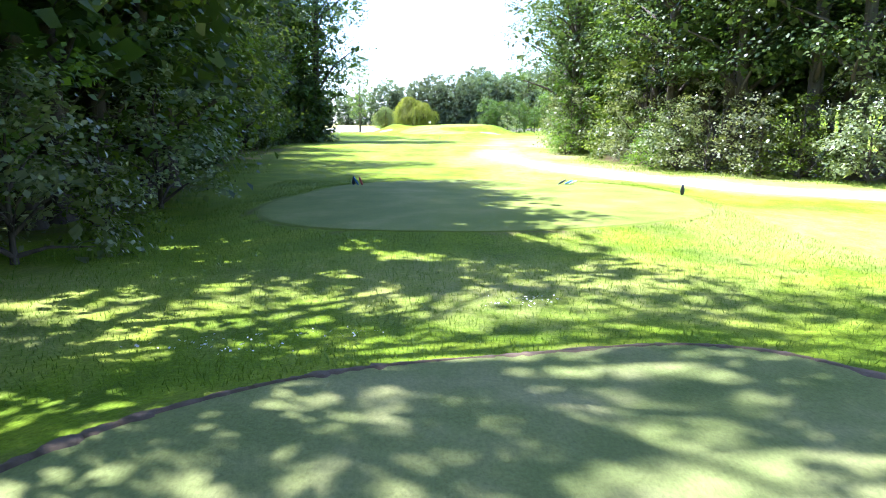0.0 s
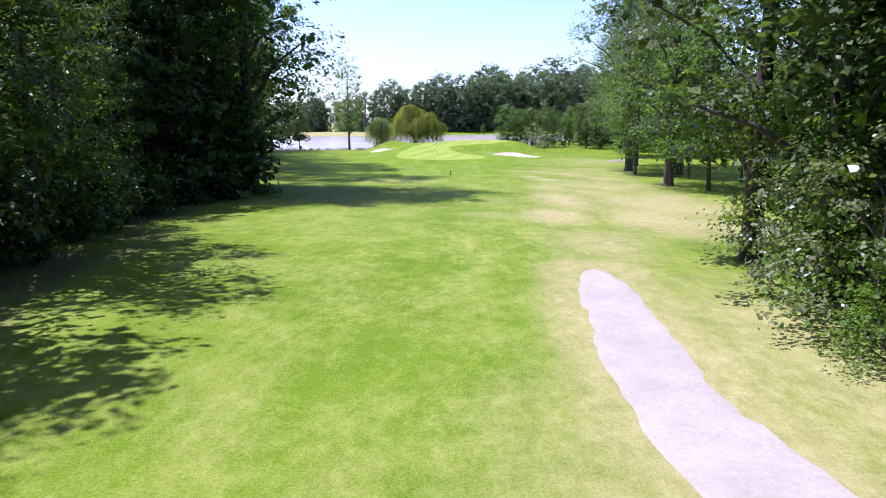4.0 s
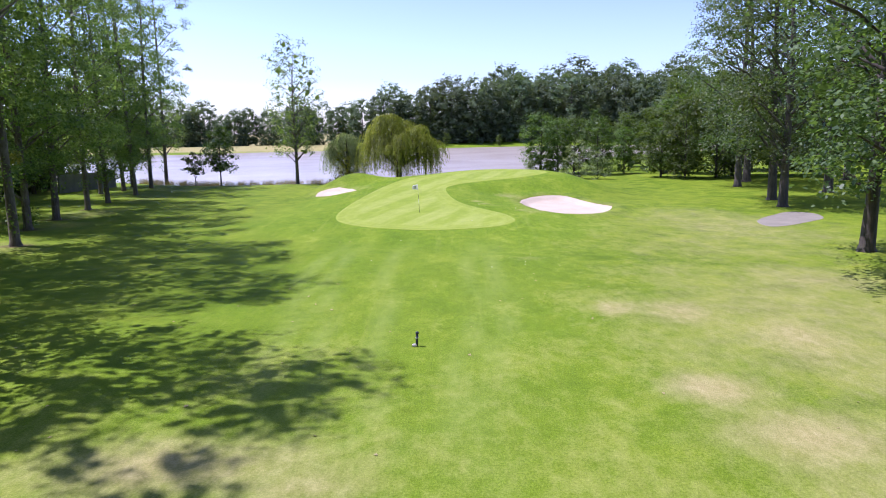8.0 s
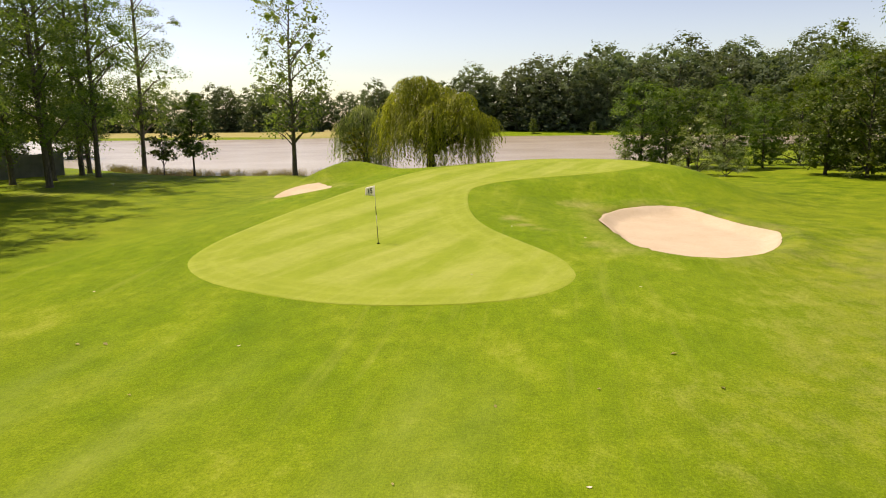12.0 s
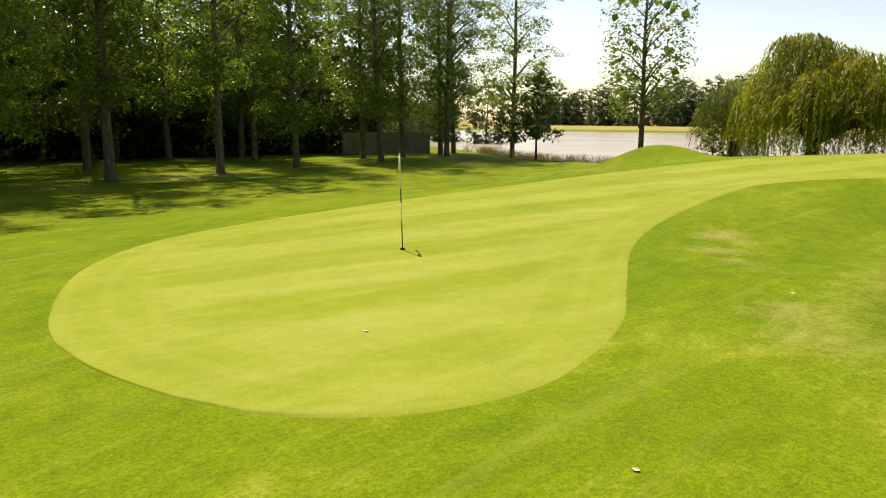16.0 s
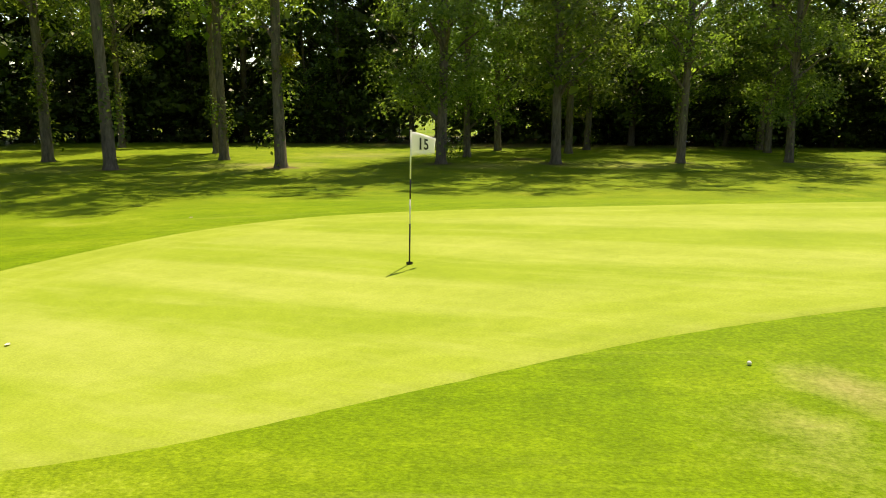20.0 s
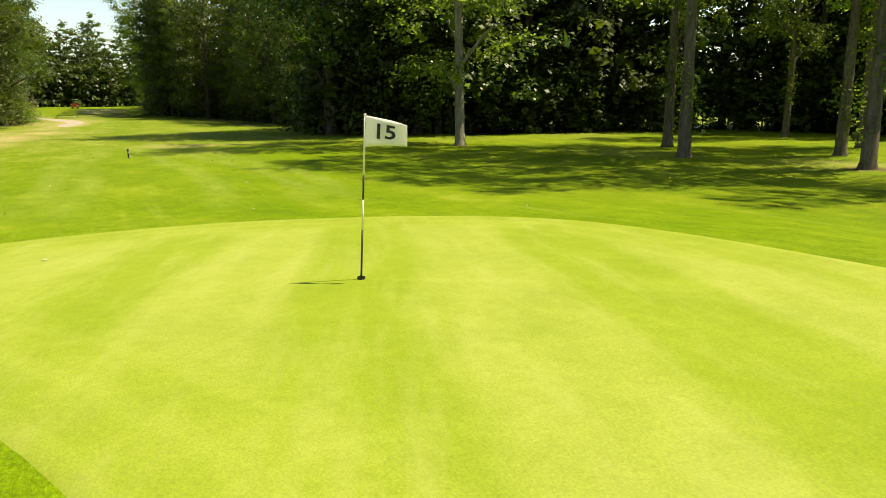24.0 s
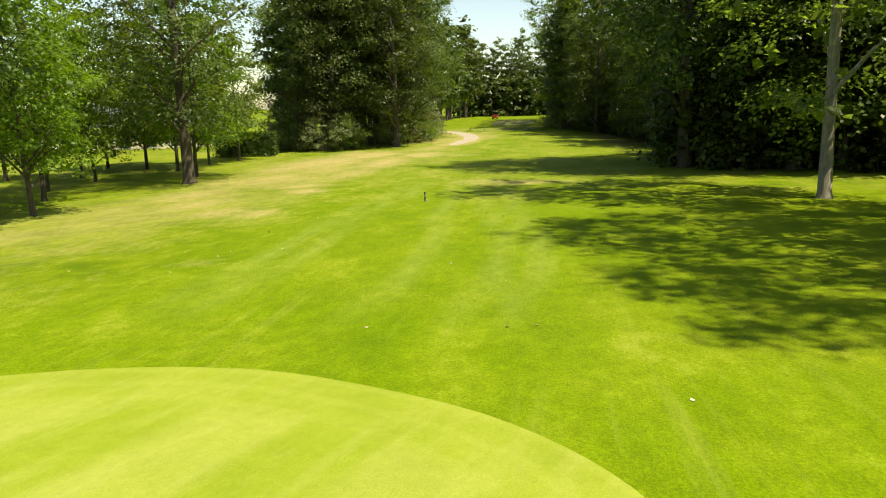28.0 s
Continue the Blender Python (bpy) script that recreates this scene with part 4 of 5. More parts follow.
plant(BACK, along(NW_EDGE[:5], 5.5, -3.0, 0.8), dark_oak, "tree", "trees of the western wood", rng)
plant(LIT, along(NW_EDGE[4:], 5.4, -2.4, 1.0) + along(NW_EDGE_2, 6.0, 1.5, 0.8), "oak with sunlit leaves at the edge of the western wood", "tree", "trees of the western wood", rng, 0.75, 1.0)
plant(DEEP, along(NW_EDGE[:4], 5.5, -9.5, 1.2), "tall shaded tree inside the wood", "tree", "trees of the western wood", rng)
plant(DEEP, along(NW_EDGE_2, 4.2, -2.0, 1.0) + along(NW_EDGE_2, 5.0, -8.0, 1.2), "tall shaded tree inside the wood", "tree", "trees of the western wood", rng, 0.55, 0.72)
plant(DEEP, along(NW_EDGE[:4], 6.0, -16.0, 1.2), "tall shaded tree inside the wood", "tree", "trees of the western wood", rng)
plant([SPREAD], along(EAST_EDGE[3:9], 6.5, 5.0, 0.5), "towering oak overhanging the edge of the wood", "tree", "trees of the eastern wood", rng, 0.8, 0.92)
plant([SPREAD], [(11.9, -87.0, 0.74), (12.4, -80.4, 0.78)], "stout oak overhanging the path at the end of the wood", "tree", "trees of the eastern wood", rng)
plant(HIGH_OAKS, along(EAST_EDGE, 5.0, 3.6, 0.5), dark_oak, "tree", "trees of the eastern wood", rng, 0.72, 0.92)
plant(DEEP, along(EAST_EDGE, 5.5, 8.5, 1.2), "tall shaded tree inside the wood", "tree", "trees of the eastern wood", rng, 0.75, 0.95)
plant(DEEP, along(EAST_EDGE, 9.0, 15.5, 1.5), "tall shaded tree inside the wood", "tree", "trees of the eastern wood", rng, 0.75, 0.95)
plant(DEEP, along([(-30, -215), (-8, -220), (12, -222), (40, -215)], 5.0, 0, 1.5) + along([(24, -133), (16, -146), (13.5, -170), (11.5, -206)], 5.0, -3.0, 0.8) + along([(24, -133), (16, -146), (13.5, -170), (11.5, -206)], 6.0, -9.0, 1.0), "tall tree closing the far end of the fairway", "tree", "trees at the end of the fairway", rng, 0.75, 0.95)

plant(BACK, along([(-12, -203), (16, -205)], 3.6, 0, 0.8) + along([(-20, -212), (24, -214)], 4.5, 0, 0.8), "dense tree closing the far end of the fairway", "tree", "trees at the end of the fairway", rng, 0.6, 0.75)
plant(THICKET, along(WEST_EDGE[4:], 3.2, -5.5, 0.8) + along(WEST_EDGE[2:], 3.6, -10.0, 0.8), "tall dark thicket inside the wood", "shrub", "shrubs along the woods", rng, 1.2, 1.9)
plant(DEEP, along(WEST_EDGE[4:], 5.0, -15.0, 1.2), "tall shaded tree inside the wood", "tree", "trees of the western wood", rng, 0.8, 0.95)
plant(THICKET, along([(-12, -199), (16, -201)], 2.4, 0, 0.6), "dense shrub closing the far end of the fairway", "shrub", "trees at the end of the fairway", rng, 1.5, 2.2)
plant(THICKET, [(-14.6, -50.6, 0.9), (-15.3, -52.8, 1.2), (-16.0, -55.0, 1.3), (-16.6, -50.5, 1.5), (-17.5, -48.0, 1.3), (-19.5, -47.0, 1.2)], "dark dense thicket at the corner of the wood", "shrub", "shrubs along the woods", rng)
plant(THICKET, along(NW_EDGE, 3.6, -11.0, 1.0) + along(NW_EDGE_2, 3.4, -10.0, 1.0) + along(NW_EDGE_2, 4.0, -16.0, 1.0), "tall dark thicket inside the wood", "shrub", "shrubs along the woods", rng, 1.7, 2.3)
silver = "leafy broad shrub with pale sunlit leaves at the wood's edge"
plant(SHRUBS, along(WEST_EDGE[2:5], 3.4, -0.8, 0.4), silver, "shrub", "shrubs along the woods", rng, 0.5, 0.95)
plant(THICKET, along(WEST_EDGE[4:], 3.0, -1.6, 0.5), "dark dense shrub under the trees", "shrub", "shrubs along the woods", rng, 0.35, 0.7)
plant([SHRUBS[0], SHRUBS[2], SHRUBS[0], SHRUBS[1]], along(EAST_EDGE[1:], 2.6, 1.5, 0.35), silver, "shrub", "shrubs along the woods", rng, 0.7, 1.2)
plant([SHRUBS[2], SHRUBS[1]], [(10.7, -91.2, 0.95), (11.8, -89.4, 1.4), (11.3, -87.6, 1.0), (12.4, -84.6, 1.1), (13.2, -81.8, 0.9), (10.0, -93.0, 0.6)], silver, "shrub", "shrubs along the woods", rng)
plant(THICKET, along(NW_EDGE, 2.6, -1.8, 0.6) + along(NW_EDGE_2, 2.4, -0.5, 0.6) + along(NW_EDGE, 4.0, -6.0, 0.8) + along(NW_EDGE_2, 4.0, -5.0, 0.8), "dark dense shrub under the trees", "shrub", "shrubs along the woods", rng, 0.8, 1.3)

POPLAR_ROW = [(-29.4, -1.8, 1.15), (-30.9, 4.8, 1.1), (-32.0, 12.2), (-33.3, 18.9), (-34.4, 27.9), (-36.8, 38.0), (-35.4, -0.6), (-42.8, 1.4), (-39.2, 6.3), (-45.2, 8.3), (-48.5, 16.0), (-43.2, 21.2), (-46.6, 21.8), (-42.0, 44.2), (-40.4, 52.0), (-40.5, 40.8), (-38.6, 34.0), (-39.5, 30.0)]
plant(POPLARS, POPLAR_ROW, "tall straight-trunked poplar with silvery green leaves", "tree", "poplars west of the green", rng, 0.92, 1.08)
plant(BARE_POPLARS, [(-25.4, -9.9, 1.2), (-23.3, -18.0, 1.2), (-28.4, -24.6, 1.15), (-31.0, -15.1), (-43.0, -28.0), (-36.6, -17.8)], "tall poplar with a long bare trunk and a high crown", "tree", "poplars west of the green", rng, 0.92, 1.08)
plant([PALE], [(-18.35, -32.6, 1.0)], "tall poplar with a pale grey trunk standing alone", "tree", "poplars west of the green", rng, 1.0, 1.0)

EAST_TREES = [(22.5, -23.8), (20.6, -44.5), (26.2, -30.5), (29.2, -19.8), (25.6, -15.0), (31.4, 8.0), (32.9, 13.6), (35.7, 29.0), (41.8, 20.5), (39.4, 35.6), (52.0, 36.0)]
plant(EASTERN, EAST_TREES, "mature lime tree with a dark trunk on dry grass", "tree", "trees east of the fairway", rng, 1.0, 1.2)
SOUTH_EAST = [(21.7, -29.5), (25.5, -35.5), (28.8, -40.4), (33.1, -50.5), (29.4, -46.7), (36.0, -58.8), (33.8, -61.8), (27.1, -55.2), (27.0, -61.2), (22.4, -49.2), (31.0, -57.0), (38.0, -48.0), (26.0, -66.0)]
plant(BACK, [(44.0, -101.0, 0.9), (50.0, -98.0, 1.0), (56.0, -95.0, 0.9), (62.0, -89.0, 1.0), (66.0, -80.0, 0.9), (61.0, -72.0, 0.8), (64.0, -62.0, 0.9)], "tall tree standing behind the house", "tree", "trees behind the house", rng)
plant(SHADE, SOUTH_EAST, "bright green leafy maple with several thin stems", "tree", "young trees before the house", rng, 0.72, 0.95)
LAKE_SIDE = [(31.7, 46.1), (34.1, 43.0), (38.6, 43.8), (29.0, 56.4), (34.5, 62.0), (24.5, 54.0), (36.3, 54.0), (42.0, 47.0), (45.0, 58.0), (48.0, 44.0), (27.0, 63.0), (40.0, 66.0), (50.0, 60.0), (56.0, 50.0), (44.0, 76.0), (34.0, 74.0)]
plant(ALDERS, [(x, y, (0.60 + 0.42 * float(ease(26, 44, x))) * rng.uniform(0.88, 1.12)) for x, y in LAKE_SIDE], "leafy dark green alder beside the lake", "tree", "alders beside the lake", rng)
plant([ALDERS[0]], [(15.6, 52.0, 0.78), (18.6, 55.0, 0.7), (21.5, 58.0, 0.72)], "pale green young alder on the lake shore", "tree", "alders beside the lake", rng)
plant([SHRUBS[2]], [(20.3, 46.5, 1.0), (22.6, 45.0, 0.7), (13.8, 49.5, 0.5)], "round dense dark bush on the lake shore", "shrub", "bushes on the lake shore", rng)

# the lone airy tree, the small trees and the willow on the shore
airy = make_tree("lone_poplar_tree", 71, 18.6, 3.9, 4.0, 84, 8, 0.26, MAT_BARK, MAT_POPLAR, 0.24, lambda f: 0.7 + 0.3 * math.sin(math.pi * min(1.0, 0.1 + 0.9 * f)), 1.35, 1.0, 0.9, 0.1, per=9, core=2, low=0.2, puff=0.3)
airy.matrix_basis = pose(-18.5, 42.0, height(-18.5, 42.0))
tagged(airy, "tall airy poplar with thin foliage on the lake shore", "tree")
little = make_tree("small_tree", 72, 8.0, 2.6, 2.0, 30, 9, 0.28, MAT_BARK_DARK, MAT_OAK, 0.11, round_crown, 1.2, lean=0.06)
little.matrix_basis = pose(-28.7, 41.4, height(-28.7, 41.4))
tagged(little, "small round-headed tree leaning on the shore", "tree")
sapling = make_tree("small_tree", 73, 4.6, 1.5, 1.5, 16, 7, 0.24, MAT_BARK_DARK, MAT_OAK, 0.06, round_crown, 0.8)
sapling.matrix_basis = pose(-32.6, 42.6, height(-32.6, 42.6))
tagged(sapling, "thin sapling with a flat crown on the shore", "tree")
wisp = make_tree("willow_shrub", 74, 4.4, 1.6, 0.4, 22, 6, 0.22, MAT_BARK_DARK, MAT_WILLOW, 0.05, skirt_crown, 0.8, per=7, core=1)
wisp.matrix_basis = pose(-12.2, 41.5, height(-12.2, 41.5))
tagged(wisp, "thin yellow-green willow shrub beside the water", "shrub")


def make_willow(x, y, seed, tall, wide, domes, foliage, label):
    """A weeping willow: limbs that end in domes of foliage, each with a curtain of hanging strands. domes: places, sizes and tops."""
    r = np.random.default_rng(seed)
    thing = new("weeping_willow")
    paths = [([(0, 0, -0.3), (0.1, 0, 1.0), (0.0, 0.1, 2.2)], [0.55, 0.42, 0.36])]
    vs = []
    for dx, dy, rad, top in domes:
        tips = max(5, int(rad * rad * 1.5))
        for i in range(tips):
            a, q = i * 2.39996 + dx, math.sqrt((i + 0.5) / tips)
            e = Vector((dx + wide * rad * 0.8 * q * math.cos(a), dy + wide * rad * 0.8 * q * math.sin(a), tall * (top - 0.34 * top * q ** 2.6) + r.normal(0, 0.28)))
            if i % 2 == 0:
                paths.append(([(0, 0.1, 2.0), Vector((dx * 0.5, dy * 0.5, 3.4)).lerp(e, 0.4), e], [0.17, 0.10, 0.03]))
            girth = r.uniform(0.75, 1.25)
            floor_z = 0.35 + 3.4 * r.uniform() ** 1.8
            for k in range(42):
                b, g = r.uniform(0, 2 * math.pi), math.sqrt(r.uniform(0.02, 1.0))
                out = np.array([e.x - dx, e.y - dy]) / (wide * rad)
                s0 = np.array(e) + np.array([math.cos(b) * g * girth, math.sin(b) * g * girth, 0.55 * (1 - g * g)])
                sweep = np.array([math.cos(b), math.sin(b)]) * girth * g * 0.45 + out * 0.9
                long_ = r.uniform(0.9, 2.6) + (6.5 * r.uniform() ** 0.7 if q > 0.55 and r.uniform() < 0.75 else 0.0)
                low = max(floor_z + r.uniform(0, 0.7), s0[2] - long_)
                if low > s0[2] - 0.3:
                    continue
                n = max(4, int((s0[2] - low) / 0.15))
                t = np.linspace(0, 1, n)
                c = np.stack([s0[0] + sweep[0] * np.sqrt(t), s0[1] + sweep[1] * np.sqrt(t), s0[2] + 0.22 * np.sin(t * 2.5) * g + (low - s0[2]) * t], -1)
                c += r.normal(0, 0.045, c.shape)
                vs.append(leaves(r, c, np.tile([math.cos(b) + out[0], math.sin(b) + out[1], 0.3], (n, 1)), 0.31, 3.0, 0.26, 0.5))
    for n, one in enumerate(paths):
        v, f = tubes([one], 7)
        part("limb" if n else "trunk", mesh_of("willow_wood", v, f, MAT_BARK_DARK, True), thing)
    part("crown", quads_mesh("willow_crown", np.concatenate(vs), foliage), thing)
    thing.matrix_basis = pose(x, y, height(x, y))
    return tagged(thing, label, "tree")


make_willow(-4.6, 39.4, 9, 1.0, 0.76, [(-1.4, 0.2, 3.2, 8.8), (2.7, 0.3, 2.4, 7.2), (4.4, 0.9, 1.4, 5.4), (-3.4, 0.8, 1.7, 6.4), (0.6, 2.4, 2.6, 8.0), (0.4, -2.0, 1.7, 6.6)], MAT_WILLOW, "weeping willow with yellow-green hanging curtains of leaves")
make_willow(-12.0, 44.6, 19, 0.66, 0.7, [(0.0, 0.0, 2.3, 10.0), (-1.8, 0.6, 1.7, 7.8), (1.4, 0.5, 1.8, 8.4)], MAT_OSIER, "taller grey-green willow with hanging branches behind the weeping willow")

# the far shore
far_line = along([(-40, 266), (0, 264), (40, 266), (80, 260), (120, 240)], 6.4, 0, 2.0) + along([(-30, 278), (40, 282), (90, 278), (140, 250)], 8.5, 0, 3.0) + along([(20, 300), (90, 305), (150, 280)], 9.0, 0, 3.0)
plant(FARS, [(x, y, (0.96 + 0.12 * float(ease(0, 50, x))) * rng.uniform(0.88, 1.14)) for x, y in far_line], "tall dark round-headed tree across the lake", "tree", "trees across the lake", rng)
plant(FARS, along([(-230, 300), (-150, 300), (-80, 290), (-40, 280)], 5.0, 0, 3.0), "distant tree beyond the dry field", "tree", "trees across the lake", rng, 0.6, 0.85)
plant(FARS, along([(-200, 190), (-140, 95), (-75, 75)], 9.0, -8.0, 3.0), "tree at the head of the lake", "tree", "trees across the lake", rng, 0.34, 0.5)
plant(FARS, along([(60, 70), (80, 120), (120, 180)], 10.0, 8.0, 3.0) + along([(62, 20), (66, 45), (70, 70)], 8.0, 6.0, 2.0), "tree of the wood east of the lake", "tree", "trees across the lake", rng, 0.6, 0.8)
plant([ALDERS[1]], [(-26, 246, 0.55), (0, 248, 0.4), (22, 247, 0.35), (48, 246, 0.3)], "small round tree on the far bank", "tree", "small trees on the far bank", rng)

def make_mistletoe(x, y, z, size):
    r = np.random.default_rng(31)
    d = r.normal(0, 1, (420, 3))
    d /= np.linalg.norm(d, axis=1)[:, None]
    thing = new("mistletoe")
    part("leaves", quads_mesh("mistletoe_leaves", leaves(r, d * size * r.uniform(0.4, 1.0, (420, 1)), d, 0.13), MAT_WILLOW), thing)
    v, f = tubes([([(0, -0.6, 0), tuple(q * size * 0.7)], [0.025, 0.008]) for q in d[:24]], 4)
    part("stems", mesh_of("mistletoe_stems", v, f, MAT_WILLOW), thing)
    thing.matrix_basis = pose(x, y, z)
    tagged(thing, "yellow-green ball of mistletoe growing on a poplar trunk", "mistletoe")


make_mistletoe(-25.3, -9.2, 5.0, 0.55)

# ---------------------------------------------------------------- the flagstick
def make_flagstick():
    thing = new("flagstick")
    lean = Vector((-0.05, 0.01, 1.0)).normalized()
    at = lambda z: tuple(lean * z)
    for n, (a, b, mat, lab) in enumerate(((-0.1, 0.66, MAT_BLACK, "black band"), (0.66, 1.06, MAT_WHITE, "white band"), (1.06, 1.38, MAT_BLACK, "black band"), (1.38, 2.14, MAT_WHITE, "white band"))):
        bm_part("pole_section", rod_bm(at(a), at(b), 0.0135, 0.0125 if n < 3 else 0.011, 12), mat, thing, lab, True)
    bm = bmesh.new()
    bmesh.ops.create_uvsphere(bm, u_segments=10, v_segments=6, radius=0.018, matrix=Matrix.Translation(at(2.14)))
    bm_part("tip", bm, MAT_WHITE, thing, smooth=True)
    d, side = Vector((-0.75, 0.66, 0)), Vector((0.66, 0.75, 0))
    L, H = 0.56, 0.40

    def cloth(u, v, off=0.0):
        """A place on the cloth: u along it and v up it, both 0 to 1."""
        hh = H * (1 - 0.34 * u)
        p = Vector(at(1.735 + v * hh + 0.06 * u)) + d * (L * u)
        return p + side * (0.045 * math.sin(5.2 * u + 0.8 * v) * u + off) + Vector((0, 0, -0.05 * u * u))

    nu, nv = 18, 8
    vs = [cloth(i / nu, j / nv) for i in range(nu + 1) for j in range(nv + 1)]
    fs = [(i * (nv + 1) + j, (i + 1) * (nv + 1) + j, (i + 1) * (nv + 1) + j + 1, i * (nv + 1) + j + 1) for i in range(nu) for j in range(nv)]
    me = mesh_of("flag", vs, fs, MAT_CLOTH, True)
    flag = part("flag", me, thing, "white cloth flag")
    m = flag.modifiers.new("thick", "SOLIDIFY")
    m.thickness, m.offset = 0.002, 0
    for sign in (1, -1):
        for mark, shift in (("1", -0.085), ("5", 0.065)):
            cu = bpy.data.curves.new("digit", "FONT")
            cu.body, cu.size, cu.align_x, cu.align_y = mark, 1.0, "CENTER", "CENTER"
            cu.offset = 0.02
            tmp = bpy.data.objects.new("digit", cu)
            scene.collection.objects.link(tmp)
            bpy.context.view_layer.update()
            dm = bpy.data.meshes.new_from_object(tmp.evaluated_get(bpy.context.evaluated_depsgraph_get()))
            bpy.data.objects.remove(tmp)
            for vert in dm.vertices:
                x, y = vert.co.x * 0.30 + shift, vert.co.y * 0.30
                vert.co = cloth(0.5 + sign * x / L, 0.5 + y / H, sign * 0.004)
            dm.materials.clear()
            dm.materials.append(MAT_INK)
            part("digit", dm, flag, "black printed number " + mark)
    bm = bmesh.new()
    bmesh.ops.create_cone(bm, cap_ends=False, segments=24, radius1=0.054, radius2=0.054, depth=0.1, matrix=Matrix.Translation((0, 0, -0.02)))
    bm_part("cup", bm, MAT_BLACK, thing, "dark cup rim in the turf")
    # flat black disc painted for the shade inside the cup
    bm = bmesh.new()
    bmesh.ops.create_circle(bm, cap_ends=True, segments=24, radius=0.054, matrix=Matrix.Translation((0, 0, 0.012)))
    bm_part("hole", bm, MAT_BLACK, thing)
    thing.matrix_basis = pose(0, 0, height(0, 0) + 0.022)
    tagged(thing, "black and white banded flagstick with a white flag in the green", "flagstick")


make_flagstick()


def ball(x, y, lift=0.022, label="white golf ball lying on the putting green"):
    bm = bmesh.new()
    bmesh.ops.create_icosphere(bm, subdivisions=2, radius=0.0225)
    me = bpy.data.meshes.new("golf_ball")
    bm.to_mesh(me)
    bm.free()
    me.materials.append(MAT_WHITE)
    me.shade_smooth()
    ob = new("golf_ball", me)
    ob.matrix_basis = pose(x, y, height(x, y) + lift + 0.0215)
    tagged(ob, label, "ball", "golf balls")


for bx, by in ((4.7, 3.8), (6.2, -19.0)):
    ball(bx, by, -0.004, "white golf ball lying in the short grass")


# ---------------------------------------------------------------- markers
MAT_NAVY = plain("navy_plastic", (0.02, 0.025, 0.06), 0.35)
MAT_BLUE = plain("blue_plastic", (0.05, 0.20, 0.50), 0.35)
MAT_RED = plain("red_plastic", (0.50, 0.12, 0.13), 0.4)
MAT_PINKISH = plain("faded_white_plastic", (0.72, 0.66, 0.64), 0.4)
MAT_STEEL = plain("grey_metal", (0.35, 0.36, 0.38), 0.4, 0.6)


def make_marker_post(x, y):
    thing = new("marker_post")
    bm_part("post", rod_bm((0, 0, -0.05), (0.02, 0, 0.40), 0.045, 0.035, 12), MAT_NAVY, thing, "dark post", True)
    bm = bmesh.new()
    bmesh.ops.create_uvsphere(bm, u_segments=14, v_segments=8, radius=0.058, matrix=Matrix.Translation((0.022, 0, 0.44)))
    bm_part("cap", bm, MAT_NAVY, thing, "round dark cap", True)
    bm_part("foot", box_bm(0.16, 0.12, 0.09, (-0.07, -0.02, 0.035), 0.02), MAT_PINKISH, thing, "pale block at its foot")
    bm_part("collar", rod_bm((0.012, 0, 0.26), (0.014, 0, 0.30), 0.052, 0.052, 14), MAT_STEEL, thing, "grey collar", True)
    thing.matrix_basis = pose(x, y, height(x, y))
    tagged(thing, "short dark distance post standing on the fairway", "post")


def make_tee_marker(x, y, mat, turn, lean, label):
    """A leaf-shaped plastic wedge on a spike."""
    thing = new("tee_marker")
    bm = bmesh.new()
    bmesh.ops.create_uvsphere(bm, u_segments=14, v_segments=10, radius=1.0, matrix=Matrix.Diagonal((0.065, 0.035, 0.17, 1)))
    for v in bm.verts:
        v.co.x *= 1.0 - 0.35 * (v.co.z / 0.17)
    bmesh.ops.translate(bm, verts=bm.verts, vec=(0, 0, 0.19))
    bm_part("blade", bm, mat, thing, label.split(" on ")[0], True)
    bm_part("spike", rod_bm((0, 0, -0.08), (0, 0, 0.06), 0.009, 0.009, 8), MAT_STEEL, thing, "steel spike")
    thing.matrix_basis = pose(x, y, height(x, y) + 0.022, lean, 0, turn)
    tagged(thing, label, "tee marker", "markers on the front tee")


make_marker_post(1.38, -32.3)
for x, y, mat, turn, lean, lab in ((-2.75, -121.15, MAT_NAVY, 20, 14, "dark navy plastic tee marker on the mown tee"), (-2.56, -121.2, MAT_BLUE, -60, 30, "blue plastic tee marker leaning on the mown tee"), (-2.42, -121.25, MAT_RED, -50, 22, "faded red plastic tee marker on the mown tee"),
                                   (4.6, -120.5, MAT_NAVY, 60, 58, "dark navy plastic tee marker on the mown tee"), (4.85, -120.45, MAT_BLUE, 60, 62, "blue plastic tee marker tipped over on the mown tee"), (5.02, -120.35, MAT_PINKISH, 60, 66, "white plastic tee marker tipped over on the mown tee"),
                                   (7.64, -124.8, MAT_NAVY, 0, 6, "dark navy plastic tee marker on the mown tee")):
    make_tee_marker(x, y, mat, turn, lean, lab)


# ---------------------------------------------------------------- golf cart
MAT_CART = plain("orange_red_paint", (0.42, 0.10, 0.05), 0.35)
MAT_TYRE = plain("tyre_rubber", (0.02, 0.02, 0.02), 0.8)
MAT_ROOF = plain("cream_roof", (0.62, 0.60, 0.55), 0.5)


